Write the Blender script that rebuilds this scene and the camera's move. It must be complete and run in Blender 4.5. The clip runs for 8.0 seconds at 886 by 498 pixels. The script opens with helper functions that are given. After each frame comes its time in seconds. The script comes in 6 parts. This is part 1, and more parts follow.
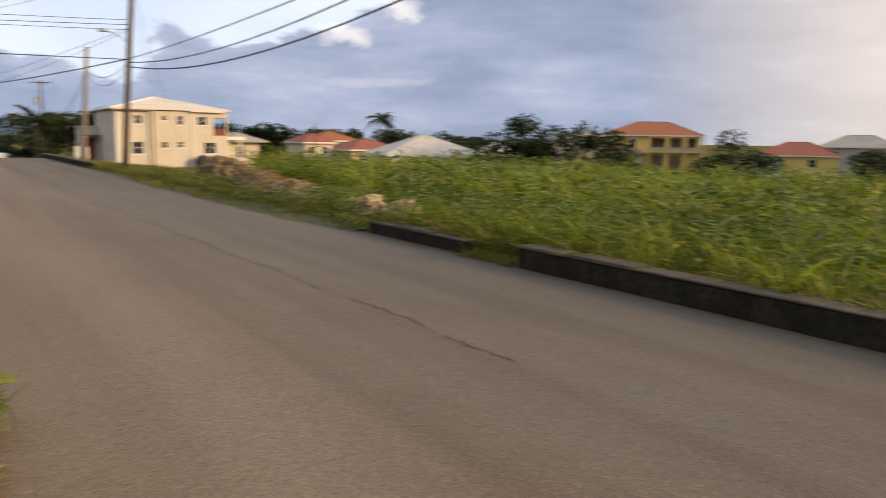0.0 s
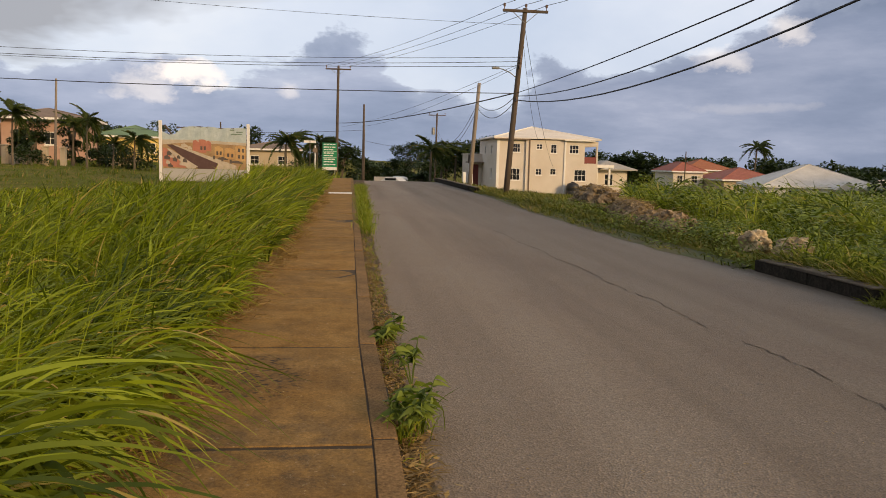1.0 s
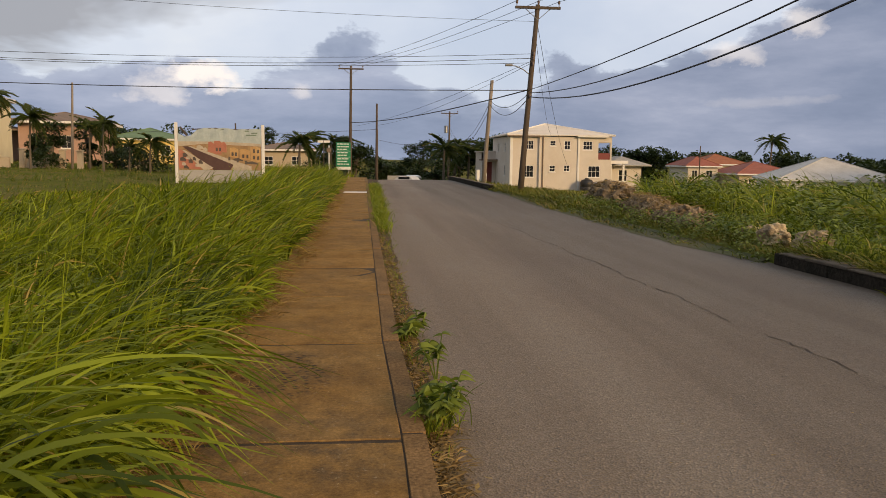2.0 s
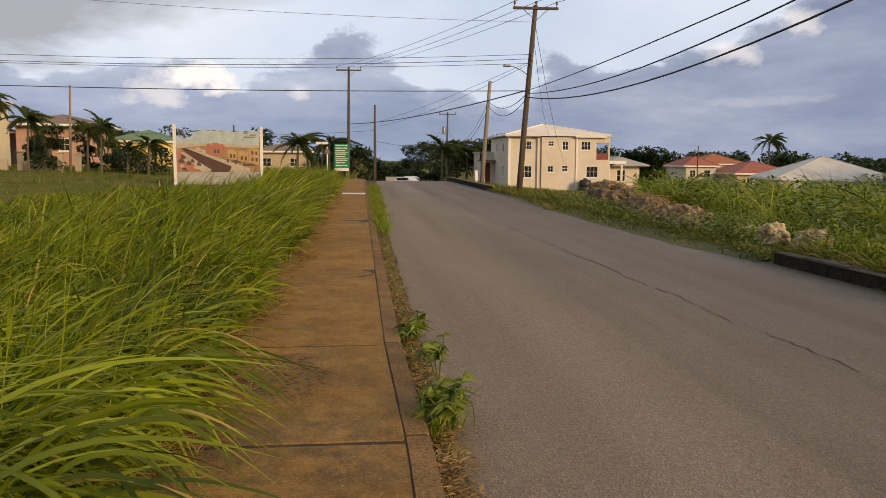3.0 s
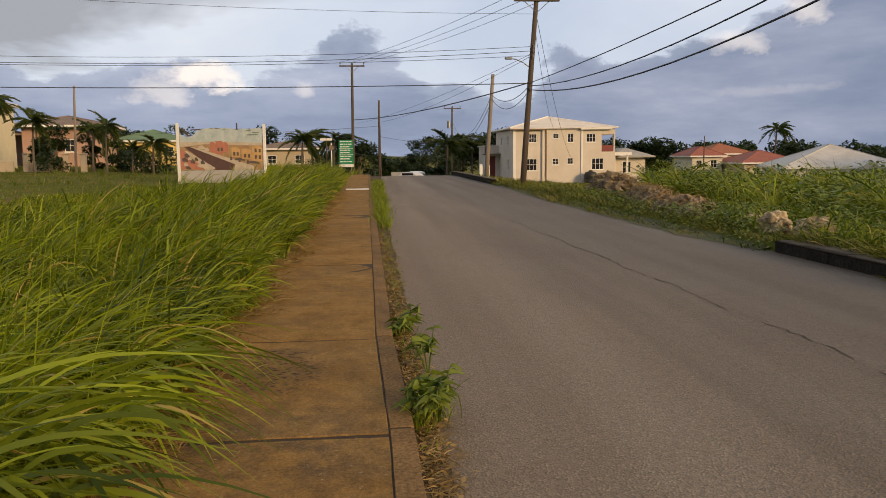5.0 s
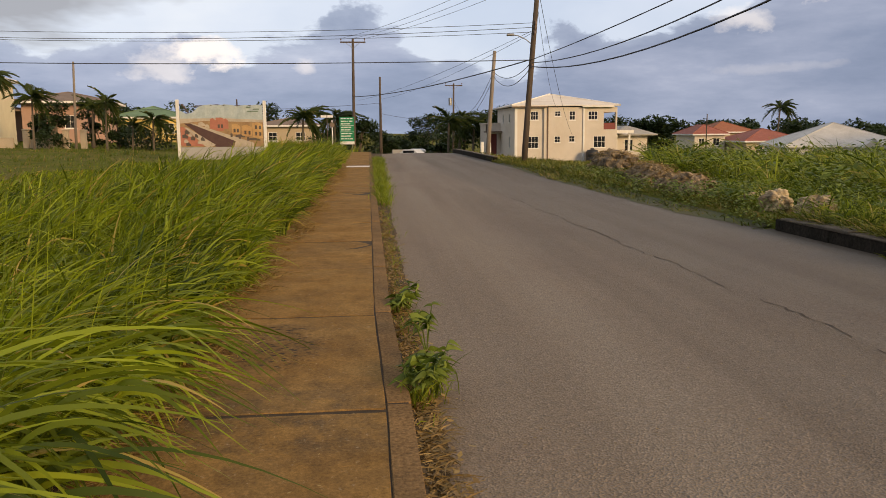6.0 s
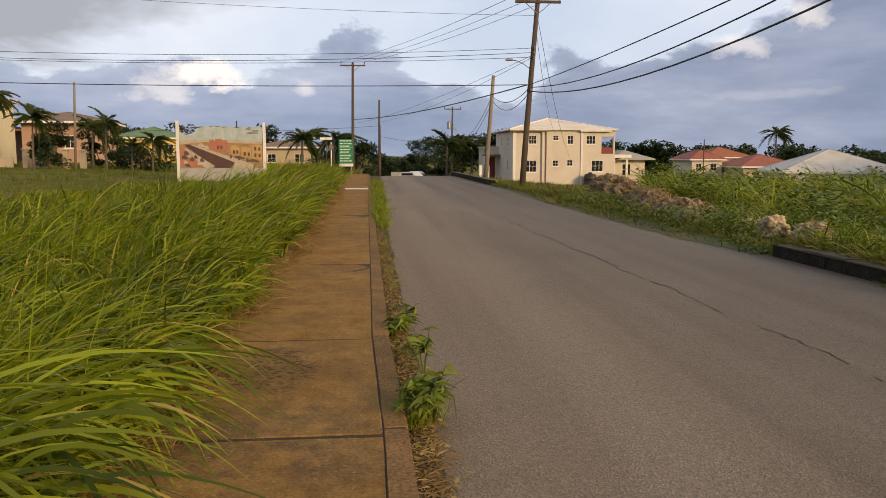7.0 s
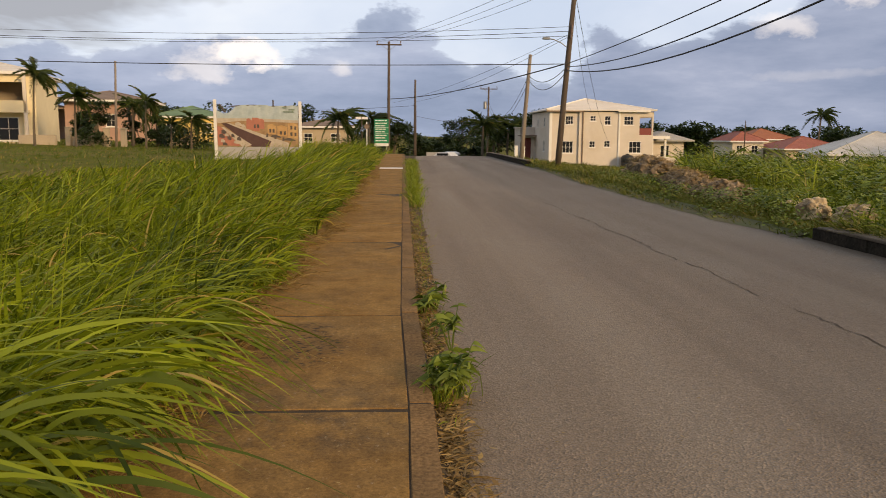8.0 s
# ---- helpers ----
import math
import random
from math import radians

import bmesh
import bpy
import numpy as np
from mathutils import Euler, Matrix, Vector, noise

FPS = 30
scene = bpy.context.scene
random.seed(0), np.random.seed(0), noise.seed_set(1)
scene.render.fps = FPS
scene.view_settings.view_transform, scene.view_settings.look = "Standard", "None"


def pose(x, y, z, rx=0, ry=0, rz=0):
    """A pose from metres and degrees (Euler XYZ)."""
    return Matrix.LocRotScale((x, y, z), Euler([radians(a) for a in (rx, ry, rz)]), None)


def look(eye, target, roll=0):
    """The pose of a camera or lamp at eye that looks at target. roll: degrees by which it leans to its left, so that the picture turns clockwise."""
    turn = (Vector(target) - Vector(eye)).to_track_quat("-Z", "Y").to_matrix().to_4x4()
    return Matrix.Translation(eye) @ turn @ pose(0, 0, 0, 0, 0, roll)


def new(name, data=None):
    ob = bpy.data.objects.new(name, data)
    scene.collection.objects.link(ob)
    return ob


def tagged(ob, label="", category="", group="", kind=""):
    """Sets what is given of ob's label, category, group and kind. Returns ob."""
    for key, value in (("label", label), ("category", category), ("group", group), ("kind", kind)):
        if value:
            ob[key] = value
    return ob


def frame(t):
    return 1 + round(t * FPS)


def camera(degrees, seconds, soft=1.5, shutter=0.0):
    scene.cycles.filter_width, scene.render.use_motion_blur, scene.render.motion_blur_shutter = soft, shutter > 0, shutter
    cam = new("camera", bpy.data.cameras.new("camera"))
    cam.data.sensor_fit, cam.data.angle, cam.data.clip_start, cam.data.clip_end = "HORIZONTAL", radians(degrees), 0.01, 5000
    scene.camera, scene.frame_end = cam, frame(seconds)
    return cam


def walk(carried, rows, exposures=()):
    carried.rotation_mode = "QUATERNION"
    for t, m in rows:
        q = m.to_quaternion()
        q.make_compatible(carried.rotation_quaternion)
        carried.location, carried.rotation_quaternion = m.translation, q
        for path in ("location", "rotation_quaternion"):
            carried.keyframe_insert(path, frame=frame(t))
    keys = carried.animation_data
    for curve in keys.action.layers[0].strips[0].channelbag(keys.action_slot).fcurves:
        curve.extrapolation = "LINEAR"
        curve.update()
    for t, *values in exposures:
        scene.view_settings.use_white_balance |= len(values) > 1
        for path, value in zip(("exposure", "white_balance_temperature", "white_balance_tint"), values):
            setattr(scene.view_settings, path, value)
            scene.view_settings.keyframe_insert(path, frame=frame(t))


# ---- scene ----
cam = camera(59.1, 8.0, soft=0.55, shutter=0.2)
# seconds, eye, target, lean
PATH = [
    (0, (0.326, 0.004, 1.485), (1.399, 1.669, 1.208), 0.8),
    (0.1, (0.277, 0.01, 1.472), (1.177, 1.774, 1.191), 1.5),
    (0.2, (0.215, 0.056, 1.477), (0.958, 1.891, 1.19), 1.8),
    (0.3, (0.188, 0.079, 1.481), (0.784, 1.966, 1.195), 2.5),
    (0.4, (0.157, 0.074, 1.486), (0.62, 1.998, 1.202), 2.4),
    (0.5, (0.124, 0.04, 1.499), (0.483, 1.988, 1.224), 2.5),
    (1, (0.008, 0.006, 1.539), (0.239, 1.98, 1.314), 1.4),
    (1.5, (-0.035, -0.02, 1.541), (0.182, 1.96, 1.354), 0.3),
    (2, (-0.063, -0.026, 1.527), (0.133, 1.951, 1.297), 0.6),
    (3.5, (-0.088, -0.02, 1.534), (0.11, 1.958, 1.312), 0.1),
    (4, (-0.056, -0.004, 1.54), (0.114, 1.98, 1.349), -0.8),
    (4.5, (0.019, -0.008, 1.523), (0.2, 1.973, 1.318), -0.7),
    (6, (0.082, 0.002, 1.494), (0.258, 1.972, 1.197), -0.5),
    (6.5, (0.092, -0.006, 1.504), (0.282, 1.963, 1.212), 0.1),
    (7, (0.076, -0.01, 1.508), (0.259, 1.967, 1.268), -0.0),
    (7.5, (0.092, 0.002, 1.5), (0.274, 1.976, 1.234), -0.0),
    (8, (0.12, 0.01, 1.477), (0.214, 1.987, 1.188), 0.3),
]
walk(cam, [(t, look(e, g, r)) for t, e, g, r in PATH], exposures=[(t, e, 7700, 11) for t, e in ((0, 0.36), (0.5, 0.28), (1, 0.04), (2, -0.06), (3.5, 0.08), (4.5, -0.10), (6, 0.06), (7.5, 0.08), (8, 0.10))])

# ---- world and light: low warm sun behind broken cloud ----
SUN_AZ, SUN_EL = radians(142), radians(17)      # clockwise from the road's direction
SUN_DIR = Vector((math.sin(SUN_AZ) * math.cos(SUN_EL), math.cos(SUN_AZ) * math.cos(SUN_EL), math.sin(SUN_EL)))


class Nodes:
    """Short hand for building a node tree."""

    def __init__(self, tree):
        self.t = tree
        tree.nodes.clear()

    def add(self, kind, links=None):
        n = self.t.nodes.new(kind)
        for k, v in (links or {}).items():
            sock = n.inputs[k]
            if isinstance(v, bpy.types.NodeSocket):
                self.t.links.new(v, sock)
            else:
                sock.default_value = v
        return n

    def math(self, op, a, b=0.0, clamp=False):
        n = self.add("ShaderNodeMath", {0: a, 1: b})
        n.operation, n.use_clamp = op, clamp
        return n.outputs[0]

    def noise(self, vec, scale, detail=4.0, rough=0.5, dist=0.0):
        return self.add("ShaderNodeTexNoise", {"Vector": vec, "Scale": scale, "Detail": detail, "Roughness": rough, "Distortion": dist}).outputs["Fac"]

    def ramp(self, fac, stops):
        n = self.add("ShaderNodeValToRGB", {"Fac": fac})
        e = n.color_ramp.elements
        while len(e) < len(stops):
            e.new(0.5)
        for i, (p, c) in enumerate(stops):
            e[i].position = p
            e[i].color = (*c, 1) if isinstance(c, tuple) else (c, c, c, 1)
        return n.outputs["Color"]

    def mix(self, fac, a, b, blend="MIX"):
        n = self.add("ShaderNodeMix")
        n.data_type, n.blend_type = "RGBA", blend
        for i, v in ((0, fac), (6, a), (7, b)):
            if isinstance(v, bpy.types.NodeSocket):
                self.t.links.new(v, n.inputs[i])
            else:
                n.inputs[i].default_value = (*v, 1) if isinstance(v, tuple) else v
        return n.outputs[2]

    def scaled(self, vec, sx, sy, sz, loc=(0, 0, 0)):
        return self.add("ShaderNodeMapping", {"Vector": vec, "Scale": (sx, sy, sz), "Location": loc}).outputs[0]


world = bpy.data.worlds.new("sky")
scene.world = world
world.use_nodes = True
N = Nodes(world.node_tree)
co = N.add("ShaderNodeTexCoord").outputs["Generated"]
xyz = N.add("ShaderNodeSeparateXYZ", {0: co})
zc = N.math("ADD", N.math("MAXIMUM", xyz.outputs[2], 0.0), 0.13)
plane = N.add("ShaderNodeCombineXYZ", {0: N.math("DIVIDE", xyz.outputs[0], zc), 1: N.math("DIVIDE", xyz.outputs[1], zc), 2: 0.0}).outputs[0]
sky = N.add("ShaderNodeTexSky")
sky.sky_type, sky.sun_disc, sky.sun_elevation, sky.sun_rotation = "NISHITA", False, SUN_EL, SUN_AZ
sky.air_density, sky.dust_density = 1.0, 1.5
clear = N.mix(1.0, sky.outputs[0], (0.13, 0.13, 0.13), "MULTIPLY")
# a lumpy lavender bank along the horizon, pale sky over it, a high grey sheet above
up = xyz.outputs[2]
bearing = N.math("DIVIDE", N.math("ARCTAN2", xyz.outputs[0], xyz.outputs[1]), math.pi / 180)
height = N.math("DIVIDE", N.math("ARCSINE", up), math.pi / 180)
lumps = N.noise(N.scaled(co, 5.0, 5.0, 11.0, (0.62, 0.0, 0.35)), 1.0, 8, 0.60, 0.2)
wide = N.noise(N.scaled(co, 1.6, 1.6, 2.5, (2.3, 0.7, 0.0)), 1.0, 4, 0.5)
across = N.math("DIVIDE", N.math("ADD", bearing, 40.0), 110.0, True)


def bank_stop(b, h):
    return ((b + 40.0) / 110.0, h / 20.0)


top = N.ramp(across, [bank_stop(b, h) for b, h in ((-40, 6.5), (-22, 6.0), (-8, 6.3), (-3.6, 6.6), (-1, 8.6), (2.2, 8.0), (4.5, 5.6), (11.5, 5.8), (14.3, 8.2), (17, 6.6), (24, 8.6), (33, 12), (48, 20))])
top = N.math("MULTIPLY", top, 20.0)
ragged = N.math("ADD", N.math("MULTIPLY", N.math("SUBTRACT", lumps, 0.5), 13.0), N.math("MULTIPLY", N.math("SUBTRACT", wide, 0.5), 5.0))
depth = N.math("SUBTRACT", N.math("ADD", top, ragged), height)
bank = N.ramp(N.math("MULTIPLY", N.math("ADD", depth, 2.0), 0.25), [(0.42, 0.0), (0.58, 0.8), (0.95, 1.0)])
shade = N.noise(N.scaled(co, 3.4, 3.4, 13.0, (0.2, 0.5, 0.1)), 1.0, 7, 0.6)
body = N.ramp(shade, [(0.28, (0.215, 0.295, 0.48)), (0.46, (0.285, 0.372, 0.585)), (0.62, (0.39, 0.48, 0.71)), (0.78, (0.58, 0.67, 0.90))])
body = N.mix(1.0, body, N.ramp(across, [(0.38, (1.0, 1.0, 1.0)), (0.52, (0.88, 0.88, 0.89)), (0.68, (0.86, 0.86, 0.87)), (0.85, (0.95, 0.95, 0.95))]), "MULTIPLY")
pale = N.ramp(N.noise(N.scaled(co, 2.0, 2.0, 4.0, (1.0, 0.2, 0.6)), 1.0, 6, 0.55), [(0.35, (0.55, 0.69, 0.98)), (0.52, (0.68, 0.81, 1.08)), (0.70, (0.85, 0.95, 1.15))])
high = N.mix(0.88, clear, pale)
sheet = N.noise(N.scaled(plane, 0.45, 0.45, 1, (3.4, 1.2, 0)), 1.0, 6, 0.6, 0.4)
lifted = N.math("ADD", N.math("MULTIPLY", N.math("SUBTRACT", height, 9.5), 0.022), N.math("MULTIPLY", N.math("SUBTRACT", -13.0, bearing), 0.012))
sheet = N.ramp(N.math("ADD", sheet, N.math("MINIMUM", lifted, 0.10)), [(0.46, 0.0), (0.60, 0.85)])
high = N.mix(sheet, high, (0.33, 0.37, 0.46))
skycol = N.mix(bank, high, body)


def cloud_head(b, h, wb, wh):
    """A sunlit cloud head at a bearing and height in degrees, ragged by the noise."""
    dx = N.math("DIVIDE", N.math("SUBTRACT", N.math("ADD", bearing, N.math("MULTIPLY", N.math("SUBTRACT", puffs, 0.5), 4.5 * wb)), b), wb)
    dz = N.math("DIVIDE", N.math("SUBTRACT", N.math("ADD", height, N.math("MULTIPLY", N.math("SUBTRACT", curls, 0.5), 5.5 * wh)), h), wh)
    r = N.math("ADD", N.math("MULTIPLY", dx, dx), N.math("MULTIPLY", dz, dz))
    return N.ramp(N.math("MULTIPLY", r, 0.4), [(0.08, 1.0), (0.30, 0.55), (0.62, 0.0)])


puffs = N.noise(N.scaled(co, 11.0, 11.0, 16.0, (0.2, 0.9, 0.3)), 1.0, 7, 0.62)
curls = N.noise(N.scaled(co, 13.0, 13.0, 20.0, (0.7, 0.1, 0.8)), 1.0, 7, 0.62)


heads = None
for b, h, wb, wh, k in ((-11.6, 5.5, 2.5, 0.75, 0.95), (-14.6, 4.6, 2.2, 0.9, 0.45), (-4.8, 4.4, 0.8, 0.5, 0.4), (25.6, 7.2, 1.5, 0.9, 0.45), (29.6, 9.2, 1.3, 0.9, 0.5), (27.5, 4.0, 3.0, 0.35, 0.12)):
    hd = N.math("MULTIPLY", cloud_head(b, h, wb, wh), k)
    heads = hd if heads is None else N.math("MAXIMUM", heads, hd)
skycol = N.mix(heads, skycol, (1.05, 1.04, 1.10))
# warm glow through the thin cloud on the sun's side
towards = N.add("ShaderNodeVectorMath", {0: co, 1: (0.97, -0.15, 0.17)})
towards.operation = "DOT_PRODUCT"
dot = towards.outputs["Value"]
glow = N.ramp(dot, [(0.60, 0.0), (0.86, 0.65), (1.0, 1.0)])
skycol = N.mix(glow, skycol, (0.88, 0.76, 0.64))
bg = N.add("ShaderNodeBackground", {"Color": skycol, "Strength": 1.0})
N.add("ShaderNodeOutputWorld", {0: bg.outputs[0]})

sun = new("sun", bpy.data.lights.new("sun", "SUN"))
sun.data.energy, sun.data.angle, sun.data.color = 2.8, radians(14), (1.0, 0.74, 0.44)
sun.matrix_world = look(SUN_DIR * 50, (0, 0, 0))

# ---- materials ----
def surface(name, c1, c2, scale=2.0, rough=0.85, c3=None, scale3=0.3, amount3=0.5, bump=0.2, bump_scale=40.0, grain=0.15, metal=0.0, stretch=(1, 1, 1), spec=0.5, random_tint=0.0):
    """Two tones mixed at one scale, stains of a third at a wider one, fine grain and relief."""
    m = bpy.data.materials.new(name)
    m.use_nodes = True
    n = Nodes(m.node_tree)
    co = n.add("ShaderNodeTexCoord").outputs["Object"]
    co = n.scaled(co, *stretch)
    col = n.mix(n.ramp(n.noise(co, scale, 6, 0.6), [(0.35, 0.0), (0.65, 1.0)]), c1, c2)
    if c3:
        col = n.mix(n.math("MULTIPLY", n.ramp(n.noise(co, scale3, 5, 0.65, 0.4), [(0.45, 0.0), (0.68, 1.0)]), amount3), col, c3)
    fine = n.noise(co, bump_scale, 3, 0.6)
    if grain:
        col = n.mix(grain, col, n.ramp(fine, [(0.3, 0.0), (0.7, 1.0)]), "OVERLAY")
    if random_tint:
        r = n.add("ShaderNodeObjectInfo").outputs["Random"]
        col = n.mix(random_tint, col, n.ramp(r, [(0.0, 0.25), (1.0, 0.75)]), "OVERLAY")
    relief = n.add("ShaderNodeBump", {"Strength": bump, "Distance": 0.02, "Height": fine}).outputs[0]
    b = n.add("ShaderNodeBsdfPrincipled", {"Base Color": col, "Roughness": rough, "Metallic": metal, "Normal": relief, "Specular IOR Level": spec})
    n.add("ShaderNodeOutputMaterial", {0: b.outputs[0]})
    return m


def leafy(name, dark, light, dry=None, dry_share=0.1, passing=0.35, patch=0.5):
    """Leaves and blades: a tint for each, wide patches, light passing through."""
    m = bpy.data.materials.new(name)
    m.use_nodes = True
    n = Nodes(m.node_tree)
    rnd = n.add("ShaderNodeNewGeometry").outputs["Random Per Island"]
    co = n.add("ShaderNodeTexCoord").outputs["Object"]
    # tints lean to the dark tone, standing in for shade between the blades
    shade_skew = n.ramp(rnd, [(0.0, 0.0), (0.50, 0.34), (0.80, 0.8), (1.0, 1.0)])
    col = n.mix(n.math("ADD", n.math("MULTIPLY", shade_skew, 0.7), n.math("MULTIPLY", n.ramp(n.noise(co, patch, 3), [(0.35, 0.0), (0.65, 1.0)]), 0.3)), dark, light)
    if dry:
        col = n.mix(n.ramp(n.math("FRACT", n.math("MULTIPLY", rnd, 37.0)), [(1 - dry_share, 0.0), (1 - dry_share * 0.8, 1.0)]), col, dry)
    b = n.add("ShaderNodeBsdfPrincipled", {"Base Color": col, "Roughness": 0.55, "Specular IOR Level": 0.25})
    t = n.add("ShaderNodeBsdfTranslucent", {"Color": n.mix(1.0, col, (1.0, 1.1, 0.5), "MULTIPLY")})
    mixed = n.add("ShaderNodeMixShader", {0: passing, 1: b.outputs[0], 2: t.outputs[0]})
    n.add("ShaderNodeOutputMaterial", {0: mixed.outputs[0]})
    return m


def asphalt_material():
    m = bpy.data.materials.new("asphalt")
    m.use_nodes = True
    n = Nodes(m.node_tree)
    co = n.add("ShaderNodeTexCoord").outputs["Object"]
    streak = n.noise(n.scaled(co, 0.9, 0.035, 1), 1.0, 4, 0.55)
    col = n.ramp(streak, [(0.32, (0.182, 0.133, 0.092)), (0.52, (0.240, 0.184, 0.135)), (0.70, (0.275, 0.222, 0.172))])
    stain = n.ramp(n.noise(n.scaled(co, 1, 0.45, 1), 0.55, 6, 0.65, 0.5), [(0.50, 0.0), (0.70, 0.55)])
    col = n.mix(stain, col, (0.180, 0.122, 0.088))
    dust = n.ramp(n.noise(co, 0.25, 4, 0.6), [(0.5, 0.0), (0.8, 0.35)])
    col = n.mix(dust, col, (0.30, 0.25, 0.20))
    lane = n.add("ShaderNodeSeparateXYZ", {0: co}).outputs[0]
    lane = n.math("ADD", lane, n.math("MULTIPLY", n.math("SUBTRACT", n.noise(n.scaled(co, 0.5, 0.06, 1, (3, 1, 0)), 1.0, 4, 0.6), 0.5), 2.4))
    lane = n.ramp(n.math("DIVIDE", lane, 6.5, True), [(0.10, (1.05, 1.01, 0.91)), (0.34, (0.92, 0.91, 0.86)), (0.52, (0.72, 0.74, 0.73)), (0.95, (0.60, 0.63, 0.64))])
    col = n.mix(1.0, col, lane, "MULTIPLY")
    stones = n.add("ShaderNodeTexVoronoi", {"Vector": co, "Scale": 75.0})
    col = n.mix(0.34, col, n.ramp(n.add("ShaderNodeSeparateColor", {0: stones.outputs["Color"]}).outputs[0], [(0.0, 0.10), (0.5, 0.46), (0.90, 0.62), (1.0, 1.0)]), "OVERLAY")
    pits = n.ramp(n.noise(co, 16.0, 5, 0.7), [(0.30, 1.0), (0.37, 0.0)])
    col = n.mix(n.math("MULTIPLY", pits, 0.55), col, (0.04, 0.035, 0.03))
    h = n.math("ADD", stones.outputs["Distance"], n.math("MULTIPLY", n.noise(co, 9.0, 4), 0.5))
    relief = n.add("ShaderNodeBump", {"Strength": 0.55, "Distance": 0.012, "Height": h}).outputs[0]
    b = n.add("ShaderNodeBsdfPrincipled", {"Base Color": col, "Roughness": 0.72, "Normal": relief, "Specular IOR Level": 0.34})
    n.add("ShaderNodeOutputMaterial", {0: b.outputs[0]})
    return m


def slab_material():
    """Brown weathered concrete: dark scuffed patches, ripples left by the trowel, pale worn spots."""
    m = bpy.data.materials.new("slab_concrete")
    m.use_nodes = True
    n = Nodes(m.node_tree)
    pos = n.add("ShaderNodeNewGeometry").outputs["Position"]
    col = n.mix(n.ramp(n.noise(pos, 1.6, 6, 0.65), [(0.32, 0.0), (0.68, 1.0)]), (0.225, 0.118, 0.034), (0.335, 0.190, 0.062))
    ripple = n.noise(n.scaled(pos, 4.5, 6.0, 1), 2.2, 6, 0.7, 0.8)
    off = n.add("ShaderNodeVectorMath", {0: n.scaled(pos, 1.0, 0.75, 0.0, (0.70, -4.10, 0)), 1: (0, 0, 0)})
    off.operation = "DISTANCE"
    near_patch = n.ramp(off.outputs["Value"], [(0.10, 0.42), (0.60, 0.0)])
    worn = n.ramp(n.math("ADD", near_patch, n.noise(n.scaled(pos, 1.0, 0.8, 1, (0.4, 0.3, 0)), 0.75, 5, 0.6, 0.4)), [(0.60, 0.0), (0.74, 1.0)])
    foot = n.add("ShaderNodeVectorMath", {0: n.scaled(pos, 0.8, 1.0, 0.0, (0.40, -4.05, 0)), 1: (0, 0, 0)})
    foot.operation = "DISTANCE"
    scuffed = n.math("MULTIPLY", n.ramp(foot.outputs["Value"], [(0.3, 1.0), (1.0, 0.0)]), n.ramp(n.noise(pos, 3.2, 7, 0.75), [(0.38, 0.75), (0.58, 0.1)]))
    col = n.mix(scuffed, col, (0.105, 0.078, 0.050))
    pale_bits = n.ramp(n.noise(pos, 34.0, 4, 0.8), [(0.60, 0.0), (0.68, 1.0)])
    col = n.mix(n.math("MULTIPLY", pale_bits, n.math("MULTIPLY", scuffed, 0.8)), col, (0.36, 0.29, 0.20))
    grime = n.ramp(n.noise(n.scaled(pos, 1.0, 1.0, 1, (3.4, 1.3, 0)), 1.1, 6, 0.7, 0.3), [(0.44, 0.0), (0.68, 0.42)])
    col = n.mix(grime, col, (0.125, 0.090, 0.052))
    dents = n.add("ShaderNodeTexVoronoi", {"Vector": n.scaled(pos, 15.0, 22.0, 1), "Scale": 1.0, "Randomness": 1.0}).outputs["Distance"]
    dark = n.math("MULTIPLY", worn, n.math("MAXIMUM", n.ramp(dents, [(0.20, 1.0), (0.40, 0.25)]), n.ramp(ripple, [(0.40, 0.7), (0.50, 0.0)])))
    col = n.mix(dark, col, (0.055, 0.040, 0.028))
    spots = n.ramp(n.noise(pos, 22.0, 5, 0.75), [(0.60, 0.0), (0.68, 0.8)])
    col = n.mix(n.math("MULTIPLY", spots, 0.7), col, (0.40, 0.30, 0.19))
    fine = n.noise(pos, 45.0, 6, 0.8)
    col = n.mix(0.42, col, n.ramp(fine, [(0.3, 0.0), (0.7, 1.0)]), "OVERLAY")
    mottle = n.noise(n.scaled(pos, 1.0, 0.8, 1, (5, 2, 0)), 7.0, 7, 0.75)
    col = n.mix(0.38, col, n.ramp(mottle, [(0.30, 0.12), (0.50, 0.5), (0.70, 0.82)]), "OVERLAY")
    r = n.add("ShaderNodeObjectInfo").outputs["Random"]
    col = n.mix(0.12, col, n.ramp(r, [(0.0, 0.25), (1.0, 0.75)]), "OVERLAY")
    h = n.math("ADD", n.math("MULTIPLY", n.math("MULTIPLY", ripple, worn), 1.5), n.math("MULTIPLY", fine, 0.35))
    relief = n.add("ShaderNodeBump", {"Strength": 0.8, "Distance": 0.014, "Height": h}).outputs[0]
    b = n.add("ShaderNodeBsdfPrincipled", {"Base Color": col, "Roughness": 0.92, "Normal": relief, "Specular IOR Level": 0.1})
    n.add("ShaderNodeOutputMaterial", {0: b.outputs[0]})
    return m


def pane_material():
    m = bpy.data.materials.new("window_glass")
    m.use_nodes = True
    n = Nodes(m.node_tree)
    b = n.add("ShaderNodeBsdfPrincipled", {"Base Color": (0.02, 0.022, 0.026, 1), "Roughness": 0.08, "IOR": 1.35})
    n.add("ShaderNodeOutputMaterial", {0: b.outputs[0]})
    return m


